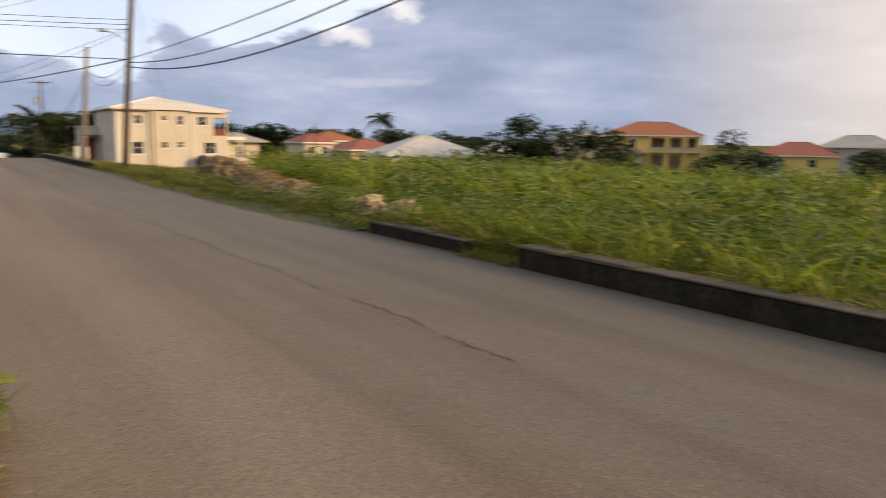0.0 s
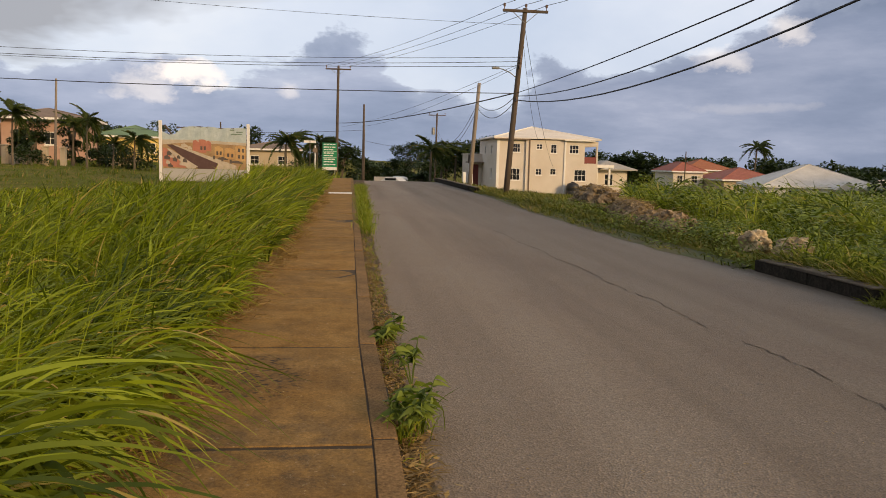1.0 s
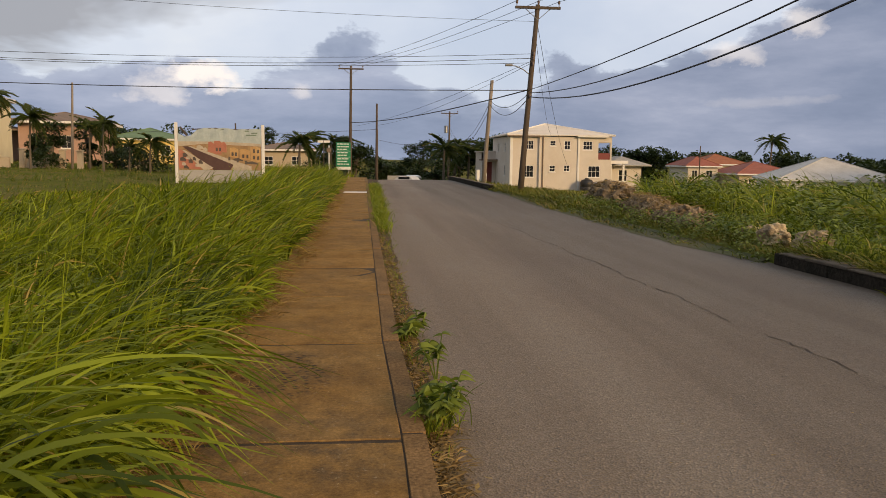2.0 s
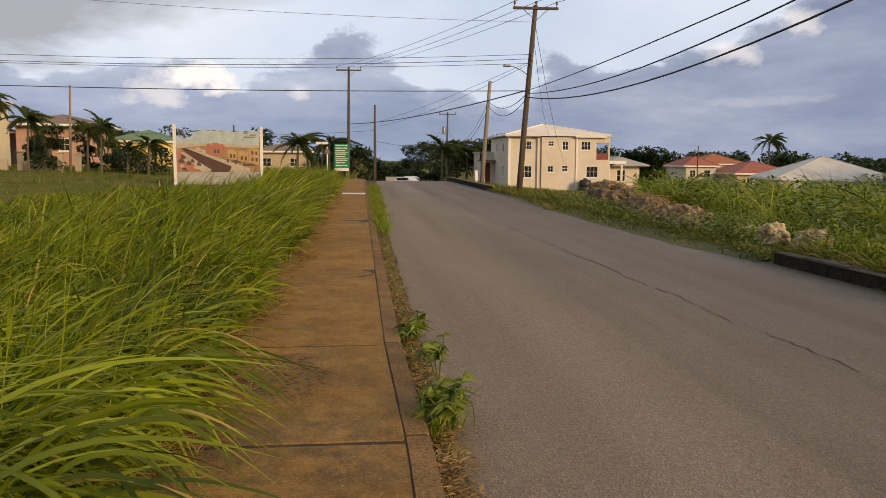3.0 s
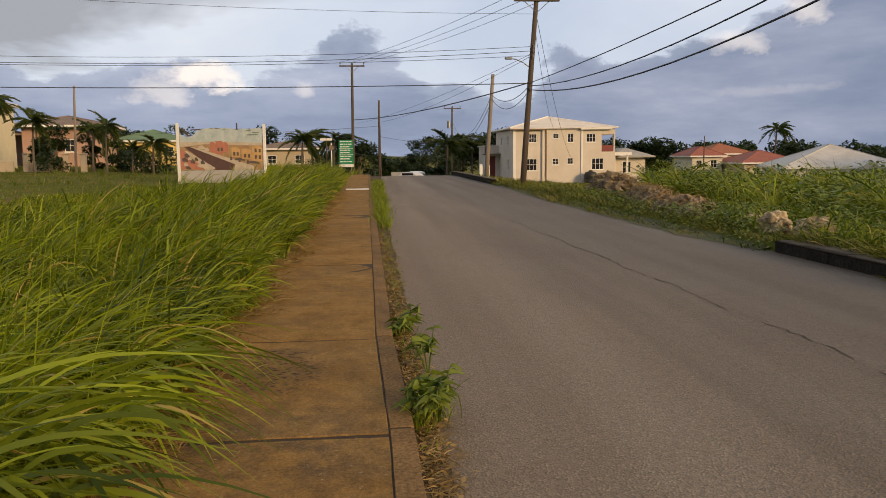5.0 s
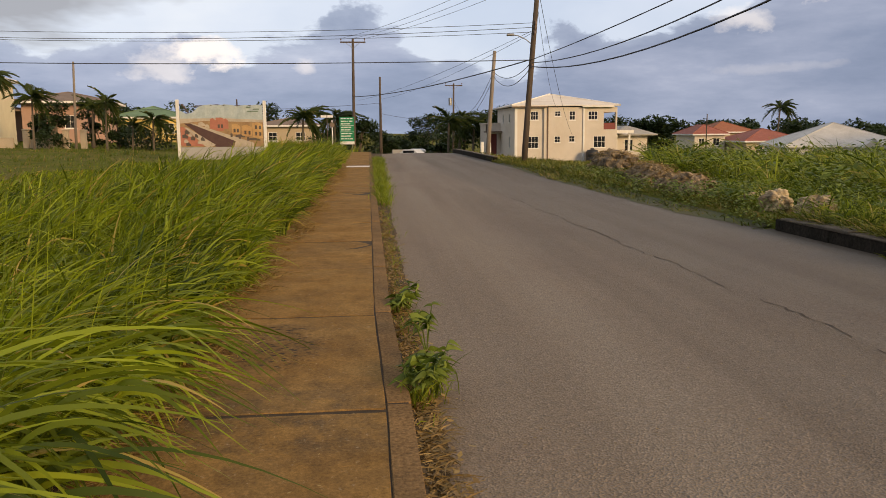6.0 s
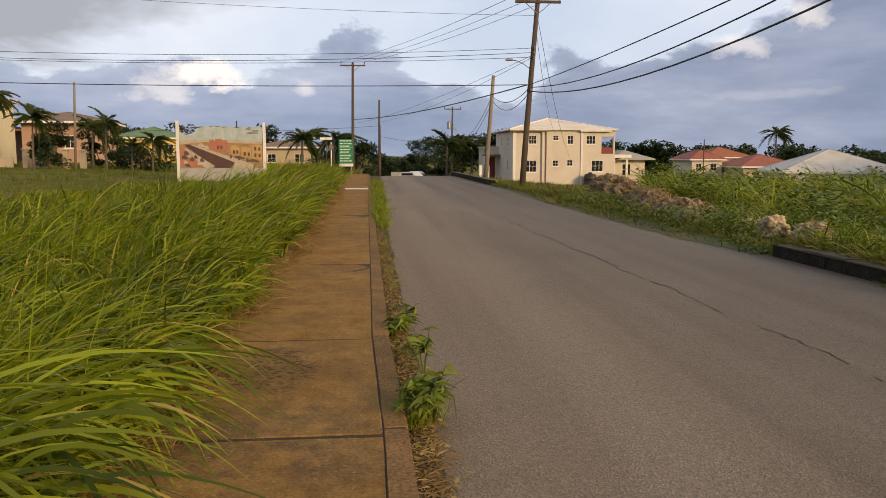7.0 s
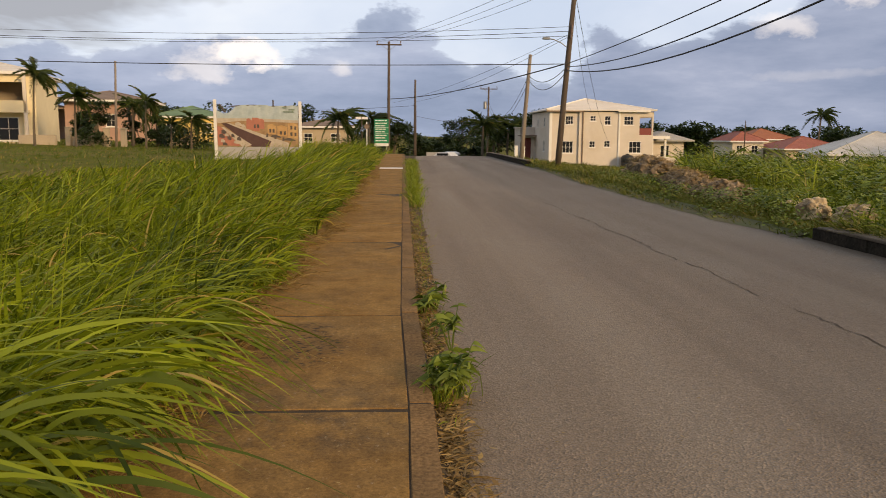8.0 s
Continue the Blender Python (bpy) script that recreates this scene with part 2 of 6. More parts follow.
M_ASPHALT = asphalt_material()
M_GLASS = pane_material()
M_SOIL = surface("soil", (0.085, 0.075, 0.03), (0.06, 0.075, 0.02), 1.5, 0.95, (0.12, 0.085, 0.045), 0.3, 0.6)
M_TURF = surface("turf", (0.075, 0.092, 0.014), (0.135, 0.128, 0.024), 1.2, 0.95, (0.19, 0.14, 0.05), 0.15, 0.7, 0.6, 25.0, 0.3, spec=0.05)
M_SLAB = slab_material()
M_KERB = surface("kerb_concrete", (0.26, 0.152, 0.066), (0.19, 0.11, 0.048), 3.0, 0.95, (0.085, 0.06, 0.036), 1.2, 0.6, 0.4, 45.0, 0.4, random_tint=0.15, spec=0.1)
M_GROOVE = surface("joint_dirt", (0.060, 0.037, 0.018), (0.040, 0.026, 0.014), 6.0, 1.0, None, 1, 0, 0.2)
M_GRIT = surface("gutter_grit", (0.125, 0.088, 0.055), (0.075, 0.055, 0.035), 9.0, 0.95, (0.07, 0.055, 0.03), 3.0, 0.6, 0.5, 70.0, 0.3, spec=0.1)
M_CRACK = surface("crack_tar", (0.07, 0.056, 0.046), (0.09, 0.074, 0.06), 6.0, 0.9, spec=0.1)
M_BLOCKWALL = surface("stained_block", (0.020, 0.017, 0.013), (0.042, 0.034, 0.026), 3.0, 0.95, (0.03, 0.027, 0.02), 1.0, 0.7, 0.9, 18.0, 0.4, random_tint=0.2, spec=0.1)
M_COPING = surface("coping", (0.15, 0.115, 0.08), (0.085, 0.066, 0.048), 3.0, 0.95, (0.07, 0.06, 0.045), 1.2, 0.7, 0.6, 40.0, 0.3)
M_ROCK = surface("coral_stone", (0.52, 0.41, 0.25), (0.30, 0.22, 0.13), 5.0, 0.95, (0.07, 0.052, 0.036), 3.4, 0.7, 0.9, 14.0, 0.35, random_tint=0.25)
M_RUBBLE = surface("broken_coral_stone", (0.36, 0.26, 0.15), (0.19, 0.13, 0.075), 4.0, 0.95, (0.06, 0.045, 0.03), 2.4, 0.85, 0.9, 14.0, 0.4, random_tint=0.5)
M_POLE = surface("weathered_pole", (0.075, 0.054, 0.040), (0.12, 0.088, 0.066), 2.0, 0.9, (0.07, 0.055, 0.04), 0.6, 0.6, 0.5, 30.0, 0.2, stretch=(6, 6, 0.4))
M_POLEPALE = surface("pale_pole", (0.30, 0.25, 0.20), (0.22, 0.18, 0.145), 2.0, 0.9, (0.14, 0.11, 0.09), 0.6, 0.6, 0.5, 30.0, 0.2, stretch=(6, 6, 0.4))
M_WIRE = surface("cable", (0.028, 0.028, 0.034), (0.035, 0.035, 0.04), 3.0, 0.6, bump=0.0, grain=0)
M_GALV = surface("galvanised", (0.36, 0.36, 0.36), (0.26, 0.26, 0.26), 4.0, 0.45, metal=0.7, bump=0.05)
M_PORCELAIN = surface("porcelain", (0.16, 0.10, 0.07), (0.2, 0.13, 0.1), 5.0, 0.25, bump=0.0)
M_CREAM = surface("cream_render", (0.67, 0.595, 0.51), (0.62, 0.55, 0.47), 0.8, 0.85, (0.54, 0.44, 0.33), 0.35, 0.35, 0.15, 25.0, 0.08)
M_VILLA = surface("yellow_cream_render", (0.82, 0.70, 0.46), (0.76, 0.64, 0.41), 0.8, 0.85, (0.55, 0.45, 0.28), 0.35, 0.3, 0.15, 25.0, 0.08)
M_WHITE = surface("white_paint", (0.80, 0.77, 0.72), (0.74, 0.71, 0.66), 1.0, 0.6, (0.6, 0.56, 0.5), 0.5, 0.3, 0.08, 30.0, 0.05)
M_ROOFCREAM = surface("cream_sheet_roof", (0.72, 0.66, 0.58), (0.66, 0.60, 0.52), 0.6, 0.7, (0.46, 0.39, 0.32), 0.3, 0.4, 0.3, 8.0, 0.1, stretch=(1, 6, 1))
M_ROOFGREY = surface("grey_roof", (0.40, 0.38, 0.34), (0.33, 0.31, 0.28), 0.8, 0.8, (0.22, 0.20, 0.18), 0.3, 0.5, 0.3, 10.0, 0.15)
M_ROOFPALE = surface("pale_shingle_roof", (0.62, 0.58, 0.52), (0.56, 0.52, 0.46), 0.8, 0.85, (0.33, 0.30, 0.25), 0.3, 0.4, 0.3, 10.0, 0.12)
M_ROOFRED = surface("red_tile_roof", (0.36, 0.115, 0.075), (0.28, 0.085, 0.055), 1.2, 0.8, (0.24, 0.08, 0.05), 0.4, 0.5, 0.5, 9.0, 0.2, stretch=(1, 3, 3))
M_ROOFORANGE = surface("orange_tile_roof", (0.38, 0.135, 0.06), (0.31, 0.105, 0.05), 1.2, 0.8, (0.26, 0.10, 0.045), 0.4, 0.5, 0.5, 9.0, 0.2, stretch=(1, 3, 3))
M_ROOFGREEN = surface("green_sheet_roof", (0.15, 0.24, 0.11), (0.12, 0.19, 0.09), 1.0, 0.6, (0.09, 0.13, 0.06), 0.4, 0.4, 0.3, 9.0, 0.1)
M_ROOFBROWN = surface("brown_roof", (0.24, 0.17, 0.12), (0.19, 0.135, 0.1), 1.0, 0.8, (0.13, 0.095, 0.07), 0.4, 0.5, 0.3, 9.0, 0.15)
M_YELLOW = surface("yellow_render", (0.80, 0.60, 0.20), (0.74, 0.54, 0.18), 0.8, 0.85, (0.5, 0.34, 0.1), 0.3, 0.35, 0.15, 25.0, 0.08)
M_PINK = surface("pink_render", (0.46, 0.29, 0.22), (0.40, 0.25, 0.19), 0.8, 0.85, (0.33, 0.18, 0.13), 0.3, 0.4, 0.15, 25.0, 0.08)
M_BUFF = surface("buff_render", (0.52, 0.42, 0.30), (0.46, 0.37, 0.26), 0.8, 0.85, (0.36, 0.29, 0.2), 0.3, 0.4, 0.15, 25.0, 0.08)
M_GREYWALL = surface("grey_render", (0.42, 0.40, 0.37), (0.36, 0.34, 0.31), 0.8, 0.85, (0.28, 0.26, 0.23), 0.3, 0.4, 0.15, 25.0, 0.08)
M_MAROON = surface("maroon_paint", (0.20, 0.04, 0.032), (0.21, 0.035, 0.03), 2.0, 0.6, bump=0.05)
M_BLACKTANK = surface("black_plastic", (0.018, 0.018, 0.018), (0.028, 0.027, 0.026), 3.0, 0.5, bump=0.05)
M_RUBBER = surface("rubber", (0.02, 0.02, 0.02), (0.03, 0.03, 0.03), 5.0, 0.8)
M_SIGNGREEN = surface("sign_green", (0.0, 0.23, 0.10), (0.0, 0.20, 0.085), 2.0, 0.4, (0.02, 0.14, 0.07), 0.8, 0.3, 0.02)
M_CARWHITE = surface("car_white", (0.62, 0.61, 0.59), (0.56, 0.55, 0.53), 1.0, 0.3, bump=0.0, grain=0.02)
M_BARK = surface("bark", (0.16, 0.125, 0.09), (0.10, 0.08, 0.06), 3.0, 0.95, (0.07, 0.055, 0.04), 1.0, 0.5, 0.8, 18.0, 0.25, stretch=(3, 3, 0.6))
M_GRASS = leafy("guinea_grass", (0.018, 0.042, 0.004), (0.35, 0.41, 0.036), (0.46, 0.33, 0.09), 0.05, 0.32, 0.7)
M_GRASSFAR = leafy("far_grass", (0.07, 0.11, 0.02), (0.19, 0.22, 0.045), (0.32, 0.24, 0.09), 0.12, 0.3, 0.12)
M_VERGE = leafy("verge_grass", (0.030, 0.048, 0.007), (0.23, 0.23, 0.036), (0.30, 0.22, 0.08), 0.10, 0.2, 0.5)
M_WEED = leafy("field_weeds", (0.032, 0.062, 0.009), (0.44, 0.48, 0.08), (0.42, 0.35, 0.12), 0.08, 0.46, 0.35)
M_WEEDLEAF = leafy("weed_leaves", (0.026, 0.060, 0.010), (0.25, 0.30, 0.045), None, 0.1, 0.25, 0.8)
M_MOUND = leafy("mound_leaves", (0.05, 0.09, 0.012), (0.38, 0.42, 0.085), None, 0.1, 0.3, 0.25)
M_STRAW = leafy("dry_straw", (0.15, 0.09, 0.035), (0.40, 0.27, 0.10), None, 0.1, 0.15, 2.0)
M_TREE = leafy("tree_leaves", (0.014, 0.028, 0.010), (0.055, 0.085, 0.026), None, 0.1, 0.2, 0.4)
M_PALM = leafy("palm_leaves", (0.020, 0.036, 0.010), (0.085, 0.115, 0.028), (0.20, 0.14, 0.06), 0.05, 0.25, 0.5)

# ---- helpers for meshes ----
def part(name, bm, material, parent=None, label="", smooth=False):
    """Links a bmesh as one mesh object, under a thing or a part where one is given."""
    me = bpy.data.meshes.new(name)
    bm.normal_update()
    bm.to_mesh(me)
    bm.free()
    me.materials.append(material)
    if smooth:
        me.polygons.foreach_set("use_smooth", [True] * len(me.polygons))
    ob = new(name, me)
    if parent:
        ob.parent = parent
    if label:
        tagged(ob, label)
    return ob


def thing(name, m, label, category, group="", kind=""):
    """An empty at a thing's base, to carry its parts."""
    ob = new(name)
    ob.empty_display_size = 0.2
    ob.matrix_world = m
    return tagged(ob, label, category, group, kind)


def quad_mesh(name, verts, quads, material):
    me = bpy.data.meshes.new(name)
    n, k = len(verts), len(quads)
    me.vertices.add(n)
    me.vertices.foreach_set("co", np.ascontiguousarray(verts, dtype=np.float32).ravel())
    me.loops.add(k * 4)
    me.loops.foreach_set("vertex_index", np.ascontiguousarray(quads, dtype=np.int32).ravel())
    me.polygons.add(k)
    me.polygons.foreach_set("loop_start", np.arange(0, k * 4, 4, dtype=np.int32))
    me.update(calc_edges=True)
    me.materials.append(material)
    return me


def box(bm, x0, x1, y0, y1, z0, z1, m=None, bevel=0.0):
    r = bmesh.ops.create_cube(bm, size=1.0)
    vs = r["verts"]
    for v in vs:
        v.co = Vector(((x0 + x1) / 2 + v.co.x * (x1 - x0), (y0 + y1) / 2 + v.co.y * (y1 - y0), (z0 + z1) / 2 + v.co.z * (z1 - z0)))
    if bevel:
        es = list({e for v in vs for e in v.link_edges})
        out = bmesh.ops.bevel(bm, geom=es, offset=bevel, segments=1, affect="EDGES")
        vs = list({v for f in out["faces"] for v in f.verts} | {v for v in vs if v.is_valid})
    if m is not None:
        bmesh.ops.transform(bm, matrix=m, verts=vs)
    return vs


def tube(bm, pts, radii, n=8, caps=True):
    """A round bar along points, its radius given at each."""
    pts = [Vector(p) for p in pts]
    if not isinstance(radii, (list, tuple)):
        radii = [radii] * len(pts)
    rings = []
    for i, p in enumerate(pts):
        d = (pts[min(i + 1, len(pts) - 1)] - pts[max(i - 1, 0)]).normalized()
        a = d.orthogonal().normalized() if abs(d.z) > 0.9 else d.cross(Vector((0, 0, 1))).normalized()
        if abs(d.z) > 0.9:
            a = (Vector((1, 0, 0)) - d * d.x).normalized()
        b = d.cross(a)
        rings.append([bm.verts.new(p + (a * math.cos(2 * math.pi * j / n) + b * math.sin(2 * math.pi * j / n)) * radii[i]) for j in range(n)])
    for r, s in zip(rings, rings[1:]):
        for j in range(n):
            bm.faces.new((r[j], r[(j + 1) % n], s[(j + 1) % n], s[j]))
    if caps:
        bm.faces.new(rings[0][::-1])
        bm.faces.new(rings[-1])


def wall_sheet(bm, a, b, z0, z1, th, holes=()):
    """A wall of thickness th from a to b (outside on its right), with real openings (s0, s1, z0, z1) along it."""
    a, b = Vector(a), Vector(b)
    d = (b - a).normalized()
    inward = Vector((-d.y, d.x)) * th
    length = (b - a).length
    ss = sorted({0.0, length, *[h[0] for h in holes], *[h[1] for h in holes]})
    zs = sorted({z0, z1, *[h[2] for h in holes], *[h[3] for h in holes]})

    def solid(i, j):
        if not (0 <= i < len(ss) - 1 and 0 <= j < len(zs) - 1):
            return False
        s, z = (ss[i] + ss[i + 1]) / 2, (zs[j] + zs[j + 1]) / 2
        return not any(h[0] < s < h[1] and h[2] < z < h[3] for h in holes)

    def at(s, z, k):
        p = a + d * s + inward * k
        return bm.verts.new((p.x, p.y, z))

    for i in range(len(ss) - 1):
        for j in range(len(zs) - 1):
            if not solid(i, j):
                continue
            s0, s1, u0, u1 = ss[i], ss[i + 1], zs[j], zs[j + 1]
            bm.faces.new((at(s0, u0, 0), at(s1, u0, 0), at(s1, u1, 0), at(s0, u1, 0)))
            bm.faces.new((at(s1, u0, 1), at(s0, u0, 1), at(s0, u1, 1), at(s1, u1, 1)))
            if not solid(i - 1, j):
                bm.faces.new((at(s0, u0, 1), at(s0, u0, 0), at(s0, u1, 0), at(s0, u1, 1)))
            if not solid(i + 1, j):
                bm.faces.new((at(s1, u0, 0), at(s1, u0, 1), at(s1, u1, 1), at(s1, u1, 0)))
            if not solid(i, j - 1):
                bm.faces.new((at(s0, u0, 1), at(s1, u0, 1), at(s1, u0, 0), at(s0, u0, 0)))
            if not solid(i, j + 1):
                bm.faces.new((at(s0, u1, 0), at(s1, u1, 0), at(s1, u1, 1), at(s0, u1, 1)))


# ---- lie of the land ----
ROAD_L, ROAD_R = 0.36, 6.5
CREST = 57.0


def road_z(y):
    """The road is level to a crest, then falls away."""
    s = np.maximum(np.asarray(y, dtype=float) - CREST, 0)
    return -0.10 - np.where(s < 13, 0.0029 * s * s, 0.49 + 0.0754 * np.minimum(s - 13, 70))


def bend(y):
    """The road's slight drift to the right, further on to the left."""
    y = np.asarray(y, dtype=float)
    return 0.45 * np.clip(y / 60, 0, 1.2) ** 2


def kerb_line(y):
    """The kerb's slow drift to the left, with a slight kink where the near stones have moved."""
    y = np.asarray(y, dtype=float)
    return -0.0038 * np.clip(y - 4.5, -30, 60) + 0.05 * np.clip((5.25 - y) / 1.1, 0, 1)


def ground_z(x, y):
    x, y = np.asarray(x, dtype=float), np.asarray(y, dtype=float)
    rz = road_z(y)
    right = np.maximum(x - 7.0, 0)
    left = np.maximum(-1.3 - x, 0)
    zr = -0.02 - 0.034 * np.minimum(right, 90) - 0.0235 * np.clip(y - 28, 0, 65) * np.clip(right / 6, 0, 1)
    zr = np.maximum(zr, -5.0)
    zl = 0.0 + 0.026 * np.minimum(left, 45)
    far = np.clip((y - CREST) / 30, 0, 1)
    base = np.where(x > 6.6, zr + np.where(right < 8, (rz + 0.1) * (1 - right / 8), 0), np.where(x < -1.1, zl + (rz + 0.1) * np.clip(1 - left / 14, 0, 1), rz - 0.06))
    swell = 0.05 * np.sin(x * 0.9 + 1.3) * np.sin(y * 0.7) * np.clip(np.minimum(np.abs(x - 3) - 4.5, 3) / 3, 0, 1)
    return base + swell


def grid_sheet(name, xs, ys, zf, material, label, category):
    X, Y = np.meshgrid(xs, ys)
    V = np.stack([X.ravel(), Y.ravel(), zf(X, Y).ravel()], 1)
    nx, ny = len(xs), len(ys)
    i = (np.arange(ny - 1)[:, None] * nx + np.arange(nx - 1)[None, :]).ravel()
    me = quad_mesh(name, V, np.stack([i, i + 1, i + nx + 1, i + nx], 1), material)
    me.polygons.foreach_set("use_smooth", [True] * len(me.polygons))
    return tagged(new(name, me), label, category, kind="structure")


gx = np.concatenate([[-2500, -1200, -600, -300, -150, -90], np.arange(-60, -8, 4.0), np.arange(-8, -1.2, 0.8), [-1.1, -1.09, 6.59, 6.61], np.arange(7.0, 16, 0.8), np.arange(16, 140, 4.0), [160, 200, 300, 600, 1200, 2500]])
gy = np.concatenate([[-2500, -900, -300, -100, -40], np.arange(-20, 100, 2.0), np.arange(100, 220, 10.0), [300, 500, 900, 1600, 2500]])
grid_sheet("ground", gx, gy, ground_z, M_TURF, "rough green and brown open ground beside the road", "ground")

# road: cambered asphalt sheet
ry = np.concatenate([np.arange(-30, 50, 2.0), np.arange(50, 90, 1.0), np.arange(90, 200, 5.0)])
rs = np.linspace(0, 1, 15)
RY, RS = np.meshgrid(ry, rs, indexing="ij")
RX = ROAD_L - 0.06 + bend(RY) * np.where(RY > 0, 1, 0) * (1 - RS * 0.9) + RS * (ROAD_R - ROAD_L + 0.12)
RZ = road_z(RY) + 0.035 * (1 - (2 * RS - 1) ** 2) - 0.02
i = (np.arange(len(ry) - 1)[:, None] * len(rs) + np.arange(len(rs) - 1)[None, :]).ravel()
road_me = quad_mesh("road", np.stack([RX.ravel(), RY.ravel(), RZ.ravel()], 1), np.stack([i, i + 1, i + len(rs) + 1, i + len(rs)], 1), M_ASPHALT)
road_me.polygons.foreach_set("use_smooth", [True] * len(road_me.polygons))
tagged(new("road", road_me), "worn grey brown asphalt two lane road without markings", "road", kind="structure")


def road_top(x, y):
    s = np.clip((x - ROAD_L + 0.06) / (ROAD_R - ROAD_L + 0.12), 0, 1)
    return float(road_z(y)) + 0.035 * (1 - (2 * s - 1) ** 2) - 0.02


# long crack between the lanes: a ragged tar-dark ribbon a little above the asphalt
random.seed(11)
bm = bmesh.new()
for y0, y1 in ((4.3, 5.2), (5.5, 6.9), (7.4, 9.6), (9.7, 14.0), (14.2, 18.5)):
    y, prev = y0, None
    while y <= y1:
        x = 3.72 - 0.027 * (y - 5) + 0.03 * math.sin(y * 2.3) + random.uniform(-0.03, 0.03)
        w = random.uniform(0.001, 0.008) * (1 + y / 16)
        z = road_top(x, y) + 0.004
        now = (bm.verts.new((x - w, y, z)), bm.verts.new((x + w, y + random.uniform(-0.02, 0.02), z)))
        if prev:
            bm.faces.new((prev[0], prev[1], now[1], now[0]))
        prev = now
        y += 0.09 + y * 0.004
tagged(part("road_crack", bm, M_CRACK), "dark ragged crack along the asphalt joint", "crack", kind="structure")

# ---- pavement: slabs and kerb stones with open joints ----
PITCH, FIRST, KERB_FIRST = 2.245, 4.09, 4.20
GROOVE = 0.085
pave = thing("pavement", Matrix(), "brown stained concrete pavement with open joints", "pavement", kind="structure")
bm = bmesh.new()
for k in range(-14, 30):
    y0 = FIRST + PITCH * k
    z = float(road_z(y0 + PITCH)) + 0.1
    kl = float(kerb_line(y0 + PITCH))
    box(bm, -1.45 + kl, 0.205 + kl, y0 + PITCH / 2, y0 + PITCH * 1.5 - 0.001, z - 0.25, z - 0.007)
part("bedding", bm, M_GROOVE, pave, "dark dirt filled joint bed")


def slab_mesh(name, w, l, material, bevel, chips, seed, skew=0.0):
    """A flat stone whose upper edges are a little worn and uneven."""
    rnd = random.Random(seed)
    b = bmesh.new()
    box(b, 0, w, 0, l, -0.12, 0.0, bevel=bevel)
    bmesh.ops.subdivide_edges(b, edges=[e for e in b.edges if e.calc_length() > 0.5], cuts=chips, use_grid_fill=True)
    for v in b.verts:
        v.co += Vector((skew * v.co.y + rnd.uniform(-0.003, 0.003), rnd.uniform(-0.005, 0.005), rnd.uniform(-0.002, 0.001)))
    me = bpy.data.meshes.new(name)
    b.to_mesh(me)
    b.free()
    me.materials.append(material)
    return me


slab_mes = {}
kerb_mes = [slab_mesh("kerb_stone", 0.135, PITCH - 0.036, M_KERB, 0.004, 6, 10 + k) for k in range(4)]
random.seed(4)
for k in range(-14, 27):
    y0 = FIRST + PITCH * k
    kl, kl2, rise = float(kerb_line(y0)), float(kerb_line(y0 + PITCH)), float(road_z(y0)) + 0.1
    key = (k % 4, round((kl2 - kl) / PITCH, 3))
    if key not in slab_mes:
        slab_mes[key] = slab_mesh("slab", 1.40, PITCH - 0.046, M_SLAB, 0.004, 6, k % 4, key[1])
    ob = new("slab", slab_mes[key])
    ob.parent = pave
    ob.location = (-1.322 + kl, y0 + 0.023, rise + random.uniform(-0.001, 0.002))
    ob.rotation_euler = (random.uniform(-0.002, 0.002), random.uniform(-0.003, 0.003), 0)
    y0 = KERB_FIRST + PITCH * k
    kl, kl2 = float(kerb_line(y0)), float(kerb_line(y0 + PITCH))
    ob = new("kerb_stone", kerb_mes[k % 4])
    ob.parent = pave
    ob.location = (GROOVE + 0.002 + kl, y0 + 0.013, float(road_z(y0)) + 0.1 + random.uniform(-0.006, 0.004))
    ob.rotation_euler = (0, random.uniform(-0.01, 0.01), -math.atan2(kl2 - kl, PITCH))

# pale cover slab of a drain crossing the pavement
bm = bmesh.new()
box(bm, -1.05, -0.02, 34.4, 35.3, -0.02, 0.018, bevel=0.006)
part("drain_cover", bm, M_WHITE, pave, "pale concrete drain cover across the pavement")

# strip of grit and washed soil in the gutter
bm = bmesh.new()
random.seed(9)
prev = None
for k in range(0, 500):
    y = -28 + k * 0.18
    kl = float(kerb_line(y))
    w = 0.40 + float(bend(max(y, 0))) + 0.06 * noise.noise((y * 0.9, 0, 0)) + 0.05 * noise.noise((y * 3.1, 4, 0)) + 0.02 * random.random()
    z = road_top(0.4, y)
    row = [bm.verts.new((0.21 + kl, y, z + 0.05)), bm.verts.new((0.27 + kl, y, z + 0.02 + 0.02 * random.random())), bm.verts.new((w, y, z + 0.003))]
    if prev:
        for a in (0, 1):
            bm.faces.new((prev[a], prev[a + 1], row[a + 1], row[a]))
    prev = row
tagged(part("gutter_soil", bm, M_GRIT, smooth=True), "strip of brown grit and soil washed along the kerb", "soil", kind="structure")

